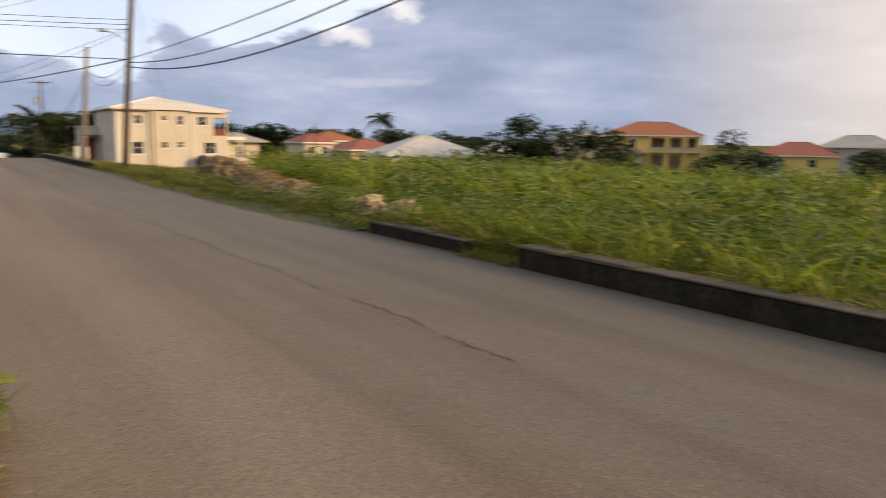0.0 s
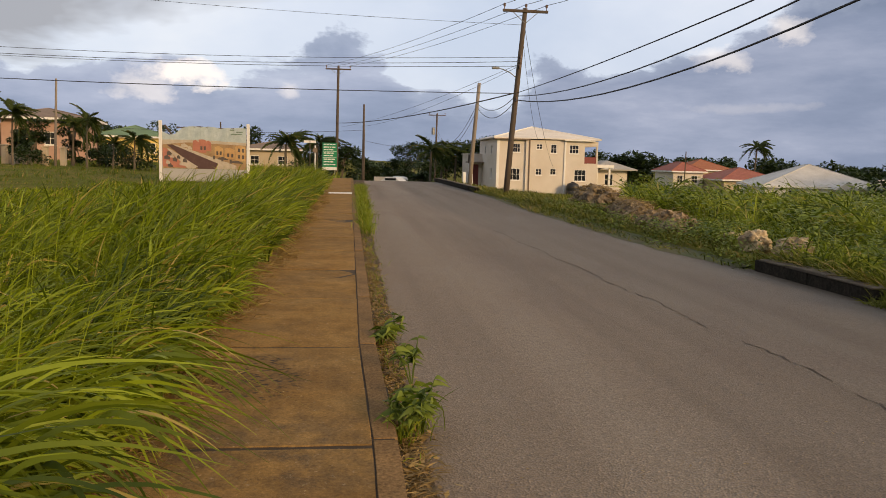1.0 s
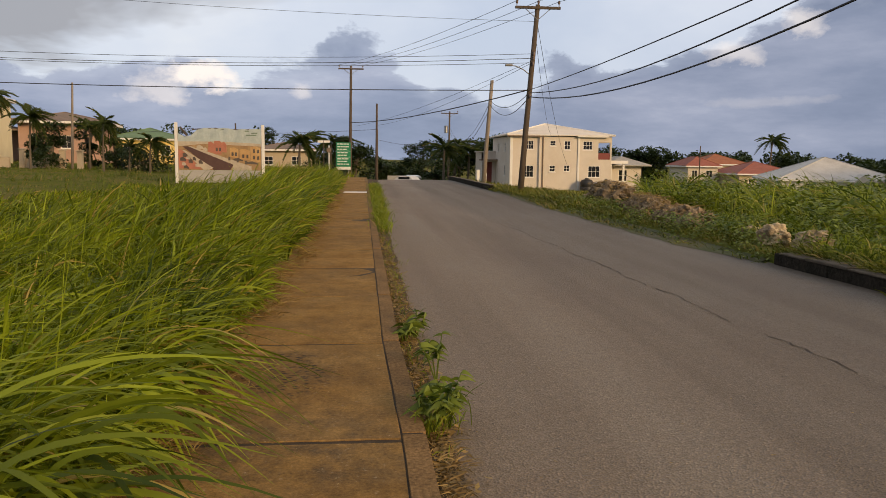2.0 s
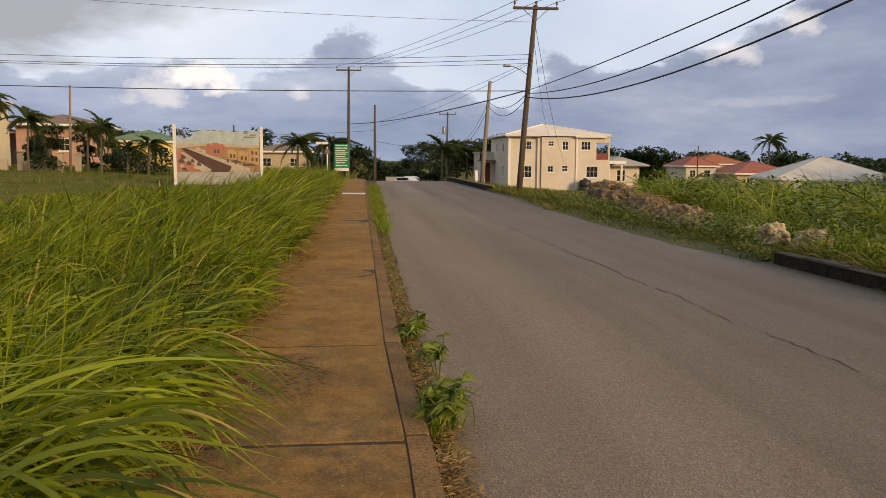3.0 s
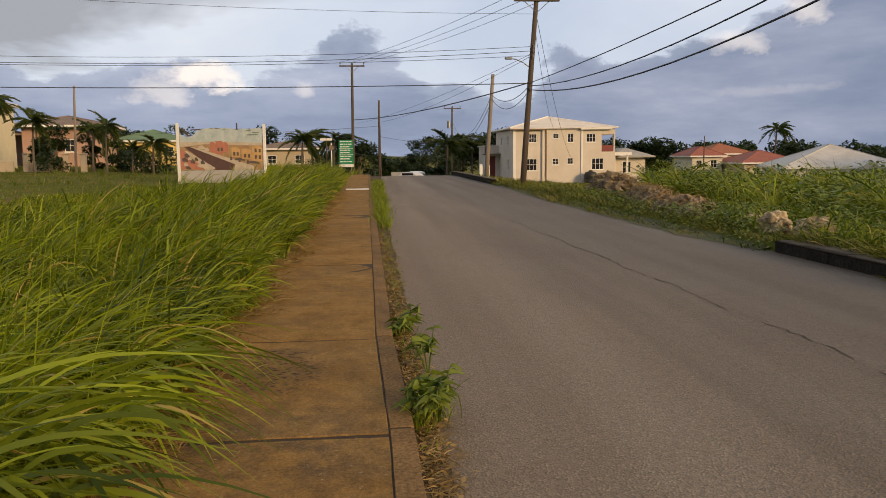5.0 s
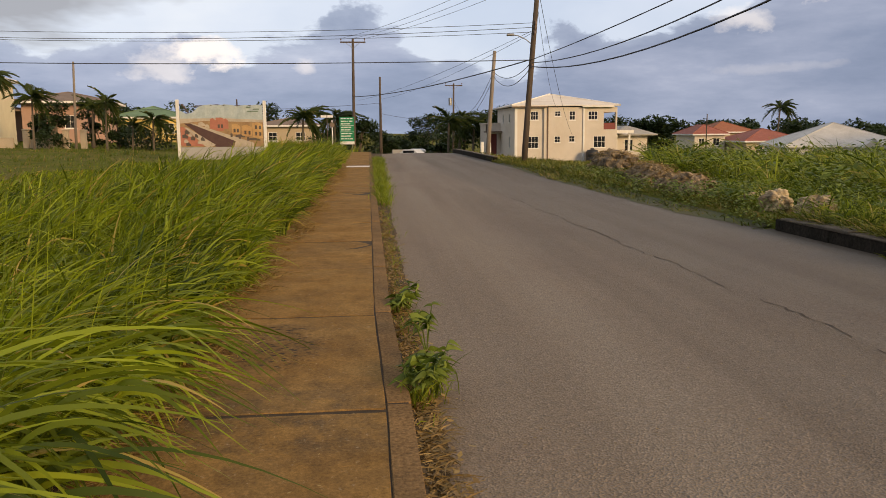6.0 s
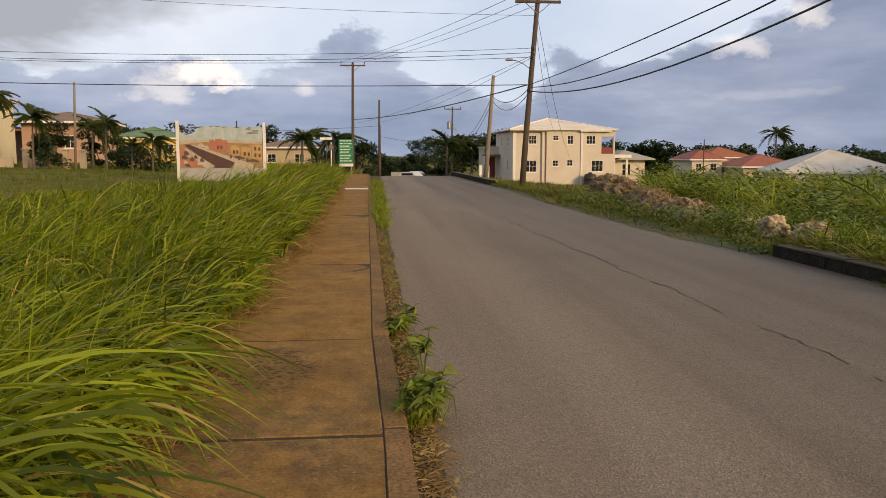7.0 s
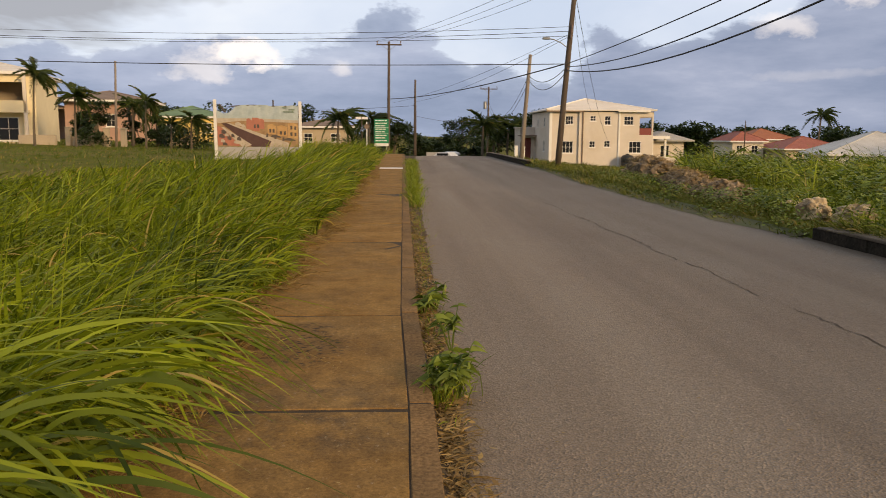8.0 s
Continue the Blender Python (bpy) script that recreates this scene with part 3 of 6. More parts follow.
# ---- poles and wires ----
def utility_pole(base, top, r0, r1, material, label, arm=None, arm_drop=0.25, group="utility poles along the road"):
    """A tapered wooden pole; arm: half length of a crossarm with three insulators, along x."""
    base, top = Vector(base), Vector(top)
    ob = thing("utility_pole", Matrix.Translation(base), label, "utility pole", group)
    d = top - base
    bm = bmesh.new()
    tube(bm, [d * s - Vector((0, 0, 0.5 if s == 0 else 0)) for s in (0, 0.35, 0.7, 1)], [r0 + (r1 - r0) * s for s in (0, 0.35, 0.7, 1)], 12)
    part("shaft", bm, material, ob, smooth=True)
    if arm:
        c = d * (1 - arm_drop / d.length)
        bm = bmesh.new()
        box(bm, -arm, arm, -0.16, -0.05, -0.06, 0.06, Matrix.Translation(c), 0.01)
        part("crossarm", bm, M_POLE, ob)
        for sx in (-0.93, 0.02, 0.93):
            bm = bmesh.new()
            p = c + Vector((sx * arm, -0.105, 0.06))
            tube(bm, [p, p + Vector((0, 0, 0.10)), p + Vector((0, 0, 0.14)), p + Vector((0, 0, 0.24)), p + Vector((0, 0, 0.27))], [0.02, 0.02, 0.055, 0.06, 0.03], 8)
            part("insulator", bm, M_PORCELAIN, ob, "brown porcelain insulator")
        for sx in (-1, 1):
            bm = bmesh.new()
            tube(bm, [c + Vector((sx * arm * 0.55, -0.1, -0.05)), c + Vector((0, -0.1, -0.55))], 0.018, 6)
            part("brace", bm, M_GALV, ob, "galvanised crossarm brace")
    return ob


P1B, P1T = (7.17, 36.5, -0.15), (7.84, 36.5, 8.62)
pole_main = utility_pole(P1B, P1T, 0.15, 0.105, M_POLE, "tall leaning brown wooden utility pole with crossarm and street lamp", arm=1.06, arm_drop=0.15)


def on_pole(z):
    k = (z - P1B[2]) / (P1T[2] - P1B[2])
    return Vector((P1B[0] + (P1T[0] - P1B[0]) * k, 36.5, z))


# street lamp arm on the main pole
bm = bmesh.new()
o = Vector(P1B)
a = on_pole(5.40) - o
tube(bm, [a, a + Vector((-0.35, -0.02, 0.26)), a + Vector((-0.72, -0.04, 0.42)), a + Vector((-0.95, -0.05, 0.45))], 0.024, 8)
arm = part("lamp_arm", bm, M_GALV, pole_main, "grey steel street lamp bracket")
bm = bmesh.new()
box(bm, -0.24, 0.10, -0.09, 0.09, -0.05, 0.05, Matrix.Translation(a + Vector((-1.0, -0.05, 0.46))), 0.025)
head = part("lamp_head", bm, M_GALV, pole_main, "grey street lamp head")
for z in (4.45, 5.95, 6.2, 6.4):
    bm = bmesh.new()
    p = on_pole(z) - o
    tube(bm, [p + Vector((0, -0.15, -0.06)), p + Vector((0, -0.20, -0.05)), p + Vector((0, -0.20, 0.05)), p + Vector((0, -0.15, 0.06))], 0.04, 8)
    part("spool_insulator", bm, M_PORCELAIN, pole_main, "brown spool insulator")

P4B, P4T = (7.73, 52, -0.32), (8.24, 52, 6.69)
pole_pale = utility_pole(P4B, P4T, 0.16, 0.11, M_POLEPALE, "bare pale grey wooden pole leaning beside the road")
P2B, P2T = (-1.55, 74, -0.95), (-1.43, 74, 9.9)
pole_two = utility_pole(P2B, P2T, 0.15, 0.11, M_POLE, "tall dark wooden utility pole with crossarm behind the road sign", arm=1.16)
PCB, PCT = (1.05, 86, -1.9), (1.12, 86, 7.35)
pole_bare = utility_pole(PCB, PCT, 0.14, 0.10, M_POLE, "bare dark wooden pole past the crest of the road")
P3B, P3T = (11.45, 110, -3.2), (11.59, 110, 8.05)
pole_far = utility_pole(P3B, P3T, 0.15, 0.11, M_POLE, "far wooden utility pole with crossarm and transformer", arm=1.2)
bm = bmesh.new()
tube(bm, [(-0.35, 0, 8.3), (-0.35, 0, 8.35), (-0.35, 0, 9.25), (-0.35, 0, 9.3)], [0.2, 0.24, 0.24, 0.18], 12)
part("transformer", bm, M_GALV, pole_far, "grey transformer can")
PLB, PLT = (-20.8, 58, 0.3), (-20.55, 58, 6.55)
pole_left = utility_pole(PLB, PLT, 0.10, 0.07, M_POLEPALE, "slim pale wooden pole in front of the pink house")
# a pole out of sight on either side holds the other ends of the wires
pole_off_left = utility_pole((-27, 40.5, 0.6), (-27, 40.5, 9.6), 0.15, 0.11, M_POLE, "wooden utility pole among the roadside grass", arm=1.05)
pole_off_right = utility_pole((8.7, -4, -0.1), (8.7, -4, 9.6), 0.15, 0.11, M_POLE, "wooden utility pole behind the low roadside wall", arm=1.05)
for x, z, y in ((1.15, 3.9, 84.5), (29.0, 3.4, 110), (46.0, 3.6, 105)):
    g = float(ground_z(x, y))
    utility_pole((x, y, g), (x, y, z if x > 2 else 4.6), 0.09, 0.07, M_POLE, "short thin far wooden pole among the trees", group="short far poles")


def wire(p, q, sag, r, name="overhead_wire", label="black overhead cable sagging between the poles", group="overhead wires", n=20):
    p, q = Vector(p), Vector(q)
    bm = bmesh.new()
    tube(bm, [p.lerp(q, k / n) - Vector((0, 0, 4 * sag * (k / n) * (1 - k / n))) for k in range(n + 1)], r, 5)
    return tagged(part(name, bm, M_WIRE, smooth=True), label, "cable", group)


# three conductors on the crossarms, towards the far pole and back past the camera
for sx in (-0.99, 0.02, 0.99):
    a = Vector((P1T[0] + sx, 36.4, P1T[2] + 0.15))
    b = Vector((P2T[0] + sx * 1.08, 73.9, P2T[2] + 0.1))
    wire(a, b, 0.35, 0.012, label="thin bare conductor between two crossarms")
    wire(a, (8.7 + sx, -4.1, 9.55), 1.55, 0.012, label="thin bare conductor between two crossarms")
wire(on_pole(4.42) + Vector((0, -0.2, 0)), (8.6, -4, 6.99), 1.71, 0.024)
wire(on_pole(4.60) + Vector((0, -0.2, 0)), (8.6, -4, 7.27), 1.46, 0.020)
wire(on_pole(4.75) + Vector((0, -0.2, 0)), (8.6, -4, 5.83), 0.36, 0.018)
# lines crossing the road to the grass side
for z, z2, s, r in ((6.38, 6.75, 0.42, 0.011), (6.18, 6.45, 0.45, 0.013), (5.97, 6.35, 0.40, 0.011)):
    wire(on_pole(z) + Vector((0, -0.2, 0)), (-27, 40.3, z2), s, r, label="thin cable crossing over the road")
wire(on_pole(4.72) + Vector((0, -0.2, 0)), (-27, 40.3, 5.15), 0.2, 0.02, label="thick black cable crossing over the road")
wire(on_pole(7.85) + Vector((0, -0.1, 0)), (-27, 40.4, 10.0), 0.35, 0.008, label="very thin wire crossing over the road")
# heavier bundle to the pale pole and the far poles
wire(on_pole(4.78) + Vector((0, 0.15, 0)), (P2B[0] + 0.1, 73.9, 4.75), 0.35, 0.03, label="thick black cable bundle over the road")
wire(on_pole(4.62) + Vector((0, 0.15, 0)), (8.14, 51.9, 5.35), 0.55, 0.018)
wire(on_pole(4.40) + Vector((0, 0.15, 0)), (8.12, 51.9, 5.1), 0.75, 0.018)
wire((8.14, 52.1, 5.3), (11.5, 109.8, 6.2), 2.4, 0.016)
wire((8.14, 52.1, 4.9), (11.5, 109.8, 5.6), 2.4, 0.016)
wire((1.1, 86, 3.5), (11.5, 109.8, 3.2), 0.35, 0.018)
wire((1.1, 86, 4.6), (-27, 95, 4.4), 0.4, 0.018)
wire(on_pole(6.1) + Vector((0, 0.2, 0)), (-1.2, 86, 4.9), 0.4, 0.010)
wire(on_pole(6.0) + Vector((0, 0.2, 0)), (1.0, 86, 5.0), 0.5, 0.010)
# service drops to the cream house
wire(on_pole(8.0), (20.7, 79.9, 1.1), 0.9, 0.012, label="thin service cable down to the cream house")
wire(on_pole(7.4), (19.2, 79.9, 3.9), 1.4, 0.010, label="thin service cable down to the cream house")

# ---- houses ----
def window_unit(parent, a, b, hole, th, bars=(1, 1), sill=True, frame_mat=None, fw=0.06):
    """A framed window set in an opening of the wall from a to b: frame with glazing bars, dark pane, sill."""
    a, b = Vector(a), Vector(b)
    d = (b - a).normalized()
    ang = math.atan2(d.y, d.x)
    s0, s1, z0, z1 = hole
    w, h = s1 - s0, z1 - z0
    m = Matrix.Translation((a.x + d.x * s0, a.y + d.y * s0, z0)) @ Matrix.Rotation(ang, 4, "Z")
    y0, y1 = 0.02, 0.09
    bm = bmesh.new()
    for x0, x1, u0, u1 in ((0, fw, 0, h), (w - fw, w, 0, h), (fw, w - fw, 0, fw), (fw, w - fw, h - fw, h)):
        box(bm, x0, x1, y0, y1, u0, u1)
    for k in range(bars[0]):
        x = w * (k + 1) / (bars[0] + 1)
        box(bm, x - 0.015, x + 0.015, y0 + 0.01, y1 - 0.01, fw, h - fw)
    for k in range(bars[1]):
        z = h * (k + 1) / (bars[1] + 1)
        box(bm, fw, w - fw, y0 + 0.013, y1 - 0.013, z - 0.016, z + 0.016)
    bm.transform(m)
    win = part("window", bm, frame_mat or M_WHITE, parent)
    bm = bmesh.new()
    box(bm, fw * 0.5, w - fw * 0.5, 0.05, 0.062, fw * 0.5, h - fw * 0.5, m)
    part("pane", bm, M_GLASS, win, "dark reflecting window pane")
    if sill:
        bm = bmesh.new()
        box(bm, -0.06, w + 0.06, -0.07, 0.02, -0.08, -0.005, m)
        part("sill", bm, frame_mat or M_WHITE, win)
    return win


def hip_roof(bm, x0, x1, y0, y1, z0, z1, th=0.14):
    """A hipped roof slab with a fascia edge; the ridge lies along the longer side."""
    w, d = x1 - x0, y1 - y0
    if w >= d:
        r = [((x0 + d / 2 * 0.95), (y0 + y1) / 2), ((x1 - d / 2 * 0.95), (y0 + y1) / 2)]
    else:
        r = [((x0 + x1) / 2, y0 + w / 2 * 0.95), ((x0 + x1) / 2, y1 - w / 2 * 0.95)]
    low = [bm.verts.new((x, y, z0)) for x, y in ((x0, y0), (x1, y0), (x1, y1), (x0, y1))]
    mid = [bm.verts.new((x, y, z0 + th)) for x, y in ((x0, y0), (x1, y0), (x1, y1), (x0, y1))]
    top = [bm.verts.new((x, y, z1)) for x, y in r]
    bm.faces.new(low[::-1])
    for i in range(4):
        bm.faces.new((low[i], low[(i + 1) % 4], mid[(i + 1) % 4], mid[i]))
    if w >= d:
        bm.faces.new((mid[0], mid[1], top[1], top[0]))
        bm.faces.new((mid[1], mid[2], top[1]))
        bm.faces.new((mid[2], mid[3], top[0], top[1]))
        bm.faces.new((mid[3], mid[0], top[0]))
    else:
        bm.faces.new((mid[0], mid[1], top[0]))
        bm.faces.new((mid[1], mid[2], top[1], top[0]))
        bm.faces.new((mid[2], mid[3], top[1]))
        bm.faces.new((mid[3], mid[0], top[0], top[1]))


def roof_ridge(bm, x0, x1, y0, y1, z0, z1, th=0.14, r=0.07):
    """Capping along the ridge and hips of hip_roof()."""
    w, d = x1 - x0, y1 - y0
    c = [Vector((x0, y0, z0 + th)), Vector((x1, y0, z0 + th)), Vector((x1, y1, z0 + th)), Vector((x0, y1, z0 + th))]
    if w >= d:
        t = [Vector((x0 + d / 2 * 0.95, (y0 + y1) / 2, z1)), Vector((x1 - d / 2 * 0.95, (y0 + y1) / 2, z1))]
        lines = ((t[0], t[1]), (c[0], t[0]), (c[3], t[0]), (c[1], t[1]), (c[2], t[1]))
    else:
        t = [Vector(((x0 + x1) / 2, y0 + w / 2 * 0.95, z1)), Vector(((x0 + x1) / 2, y1 - w / 2 * 0.95, z1))]
        lines = ((t[0], t[1]), (c[0], t[0]), (c[1], t[0]), (c[2], t[1]), (c[3], t[1]))
    for a, b in lines:
        tube(bm, [a, b], r, 6)


def simple_house(name, m, w, d, base, eave, ridge, wall_mat, roof_mat, label, holes=(), side_holes=(), over=0.5, bars=(1, 1), roof_label="", ridge_mat=None, frame_mat=None):
    """A hipped house in its own axes: front on y = 0 facing -y, centred on x = 0."""
    ob = thing(name, m, label, "house")
    x0, x1 = -w / 2, w / 2
    sides = (((x0, 0), (x1, 0), holes), ((x1, 0.2), (x1, d - 0.2), ()), ((x1, d), (x0, d), ()), ((x0, d - 0.2), (x0, 0.2), side_holes))
    for a, b, hs in sides:
        bm = bmesh.new()
        wall_sheet(bm, a, b, base, eave, 0.2, hs)
        part("wall", bm, wall_mat, ob)
        for h in hs:
            if len(h) > 4:
                continue
            window_unit(ob, a, b, h, 0.2, bars, frame_mat=frame_mat)
    bm = bmesh.new()
    hip_roof(bm, x0 - over, x1 + over, -over, d + over, eave - 0.02, ridge)
    roof = part("roof", bm, roof_mat, ob, roof_label)
    bm = bmesh.new()
    roof_ridge(bm, x0 - over, x1 + over, -over, d + over, eave - 0.02, ridge)
    part("ridge_cap", bm, ridge_mat or roof_mat, roof)
    bm = bmesh.new()
    for a in ((x0 - over - 0.02, x1 + over + 0.02, -over - 0.03, -over), (x0 - over - 0.02, x1 + over + 0.02, d + over, d + over + 0.03), (x0 - over - 0.03, x0 - over, -over, d + over), (x1 + over, x1 + over + 0.03, -over, d + over)):
        box(bm, *a, eave - 0.1, eave + 0.1)
    part("fascia", bm, M_WHITE, roof, "pale painted fascia board")
    return ob


def facing(az, dist, ground=None):
    """The pose of a house whose front middle lies at that bearing (clockwise from the road) and distance, turned to the road's near end."""
    a = radians(az)
    return pose(dist * math.sin(a), dist * math.cos(a), 0, 0, 0, -az)


# -- two-storey cream house beside the road --
HB, HE = -2.6, 3.9
cream = thing("two_storey_house", Matrix.Translation((14.7, 80, 0)), "two storey cream rendered house with white framed windows and hipped roof", "house")
W = 10.75
front_holes = [(1.64, 2.46, 2.58, 3.47), (4.18, 4.80, 2.95, 3.49), (5.69, 6.33, 2.56, 3.48), (7.68, 8.68, 2.57, 3.46),
               (1.39, 2.50, -0.30, 0.93), (4.15, 4.78, 0.28, 0.94), (5.69, 6.32, 0.32, 0.98), (8.28, 9.54, -0.27, 0.92)]
balcony_hole = (9.32, W - 0.16, 1.58, 3.35)
walls = [((0, 0), (W, 0), front_holes + [balcony_hole]), ((W, 0.2), (W, 10.8), [(0.02, 4.6, 1.58, 3.35)]), ((W, 11), (0, 11), []),
         ((0, 10.8), (0, 0.2), [(7.4, 8.2, 2.4, 3.3), (3.4, 4.2, 2.4, 3.3), (7.4, 8.2, -0.2, 0.9)])]
for k, (a, b, hs) in enumerate(walls):
    bm = bmesh.new()
    wall_sheet(bm, a, b, HB, HE, 0.2, hs)
    part("wall", bm, M_CREAM, cream)
    for h in hs:
        if h is balcony_hole or k == 1:
            continue
        big = h[1] - h[0] > 0.7
        window_unit(cream, a, b, h, 0.2, (2, 1) if big else (1, 1), fw=0.05)
# balcony recess behind the corner opening: floor, back walls, maroon parapet panel
bm = bmesh.new()
box(bm, 9.32, W - 0.2, 0.2, 4.9, 1.44, 1.56)
wall_sheet(bm, (9.2, 5.0), (9.2, 0.2), 1.3, 3.9, 0.1)
wall_sheet(bm, (9.2, 4.95), (W - 0.2, 4.95), 1.3, 3.9, 0.1)
part("balcony_floor", bm, M_CREAM, cream)
bm = bmesh.new()
box(bm, 9.33, W - 0.17, 0.04, 0.1, 1.585, 2.25)
part("parapet_panel", bm, M_MAROON, cream, "dark red balcony panel")
# pilasters on the front; a brown bar added for a recess's shade
bm = bmesh.new()
box(bm, 0.0, 0.28, -0.06, -0.002, HB, 4.0)
part("pilaster", bm, M_WHITE, cream)
bm = bmesh.new()
box(bm, 3.02, 3.18, -0.22, -0.002, HB, 4.02)
part("pilaster", bm, M_CREAM, cream)
bm = bmesh.new()
tube(bm, [(3.45, -0.07, HB), (3.45, -0.07, 4.0)], 0.06, 8)
part("recess_bar", bm, M_ROOFBROWN, cream, "brown bar in place of the shaded recess")
bm = bmesh.new()
box(bm, 7.12, 7.30, -0.10, -0.002, HB, 3.95)
part("pilaster", bm, M_WHITE, cream)
for x0, x1 in ((-0.35, 3.35), (7.0, 10.3)):
    bm = bmesh.new()
    box(bm, x0, x1, -0.42, 0.1, 3.86, 3.97)
    part("cornice", bm, M_ROOFBROWN if x0 < 0 else M_WHITE, cream, "thin cornice slab over the bay")
for a in ((-0.4, W + 0.25, -0.3, 11.3, 3.98, 5.3),):
    bm = bmesh.new()
    x0, x1, y0, y1, z0, z1 = a
    lo = [bm.verts.new(p) for p in ((x0, y0, z0), (x1, y0, z0), (x1, y1, z0), (x0, y1, z0))]
    md = [bm.verts.new(p) for p in ((x0, y0, z0 + 0.1), (x1, y0, z0 + 0.1), (x1, y1, z0 + 0.1), (x0, y1, z0 + 0.1))]
    tp = [bm.verts.new(p) for p in ((4.2, 2.6, z1), (4.9, 8.0, z1))]
    bm.faces.new(lo[::-1])
    for i in range(4):
        bm.faces.new((lo[i], lo[(i + 1) % 4], md[(i + 1) % 4], md[i]))
    bm.faces.new((md[0], md[1], tp[0]))
    bm.faces.new((md[1], md[2], tp[1], tp[0]))
    bm.faces.new((md[2], md[3], tp[1]))
    bm.faces.new((md[3], md[0], tp[0], tp[1]))
    hroof = part("roof", bm, M_ROOFCREAM, cream, "cream sheet metal hipped roof")
    bm = bmesh.new()
    tube(bm, [(x0, y0, z0 + 0.12), (4.2, 2.6, z1 + 0.02)], 0.08, 6)
    tube(bm, [(x1, y0, z0 + 0.12), (4.2, 2.6, z1 + 0.02)], 0.06, 6)
    tube(bm, [(4.2, 2.6, z1 + 0.02), (4.9, 8.0, z1 + 0.02)], 0.06, 6)
    part("hip_flashing", bm, M_WHITE, hroof, "white hip flashing")
# lower wing on the far left side, with a shaded porch and dark red door
bm = bmesh.new()
wall_sheet(bm, (-1.6, 9.0), (0, 9.0), HB, 2.3, 0.2, [(0.25, 1.2, -1.4, 1.2)])
wall_sheet(bm, (-1.6, 14.0), (-1.6, 9.0), HB, 2.3, 0.2)
part("wing_wall", bm, M_CREAM, cream)
bm = bmesh.new()
box(bm, -1.35, -0.4, 9.1, 9.16, -1.4, 1.2)
door = part("door", bm, M_MAROON, cream, "dark red panelled door")
bm = bmesh.new()
for z in (-1.2, 0.0):
    for x in (-1.25, -0.82):
        box(bm, x, x + 0.34, 9.06, 9.1, z, z + 1.0, bevel=0.015)
part("door_panel", bm, M_MAROON, door)
bm = bmesh.new()
box(bm, -1.9, 0.1, 7.6, 9.0, 1.35, 1.5)
part("porch_roof", bm, M_ROOFBROWN, cream, "brown flat porch slab")
bm = bmesh.new()
box(bm, -1.75, 0.0, 8.95, 14.1, 2.3, 2.42)
part("wing_roof", bm, M_CREAM, cream)
bm = bmesh.new()
tube(bm, [(-1.75, 7.8, HB), (-1.75, 7.8, 1.35)], 0.07, 8)
part("porch_post", bm, M_WHITE, cream)

# water tank and stub wall at the house's foot
tank = thing("water_tank", pose(22.6, 79.0, float(ground_z(22.6, 79.0))), "black plastic water tank against the cream house", "water tank")
bm = bmesh.new()
tube(bm, [(0, 0, 0), (0, 0, 0.1), (0, 0, 0.5), (0, 0, 0.53), (0, 0, 0.57), (0, 0, 1.0), (0, 0, 1.25), (0, 0, 1.34)], [0.62, 0.66, 0.66, 0.63, 0.66, 0.66, 0.55, 0.2], 20)
part("tank_body", bm, M_BLACKTANK, tank, smooth=True)
bm = bmesh.new()
tube(bm, [(0, 0, 1.33), (0, 0, 1.42), (0, 0, 1.45)], [0.2, 0.2, 0.15], 14)
part("lid", bm, M_BLACKTANK, tank)
bm = bmesh.new()
g = float(ground_z(24, 78.6))
box(bm, 23.45, 23.75, 78.4, 79.6, g - 0.3, -0.75)
tagged(part("stub_wall", bm, M_WHITE), "short white rendered wall beside the water tank", "wall")

# annexe with open carport and grey roof
ann = thing("annexe", Matrix.Translation((25.5, 81, 0)), "low white annexe with open porch and grey hipped roof", "house")
bm = bmesh.new()
wall_sheet(bm, (0, 4), (5.2, 4), -3.0, 0.95, 0.2, [(0.3, 1.2, -1.2, 0.7), (2.4, 3.4, -0.8, 0.5)])
wall_sheet(bm, (5.2, 4), (5.2, 10), -3.0, 0.95, 0.2)
part("wall", bm, M_CREAM, ann)
window_unit(ann, (0, 4), (5.2, 4), (2.4, 3.4, -0.8, 0.5), 0.2)
bm = bmesh.new()
box(bm, 0.35, 1.15, 4.08, 4.14, -1.2, 0.7)
part("door", bm, M_ROOFBROWN, ann, "brown wooden door")
for x in (0.1, 1.5):
    bm = bmesh.new()
    box(bm, x, x + 0.2, -0.1, 0.1, -3.0, 1.15)
    part("porch_column", bm, M_WHITE, ann)
bm = bmesh.new()
box(bm, -0.05, 2.0, -0.3, 4.2, 1.15, 1.5)
part("porch_canopy", bm, M_WHITE, ann)
bm = bmesh.new()
hip_roof(bm, 0.6, 5.9, 3.2, 11, 0.9, 2.0)
part("roof", bm, M_ROOFGREY, ann, "grey sheet hipped roof")

# -- low houses across the field --
simple_house("red_roofed_house", pose(49.6, 112, 0), 4.6, 7, -4.6, 0.75, 2.2, M_CREAM, M_ROOFRED, "small single storey house with a red tiled hipped roof", [(0.6, 1.5, -0.9, 0.2), (2.8, 3.8, -0.9, 0.2)])
simple_house("red_roofed_house", pose(57.6, 122, 0), 7.5, 8, -4.8, 1.0, 2.75, M_BUFF, M_ROOFORANGE, "single storey house with an orange tiled roof behind another", [(1.4, 2.4, -1.0, 0.2)])
simple_house("red_roofed_house", pose(56.6, 106, 0), 8.6, 9, -4.8, -0.25, 1.55, M_BUFF, M_ROOFRED, "single storey house with a faded red tiled roof behind weeds", [(1.4, 2.4, -1.9, -0.8), (5.6, 6.8, -1.9, -0.8)])
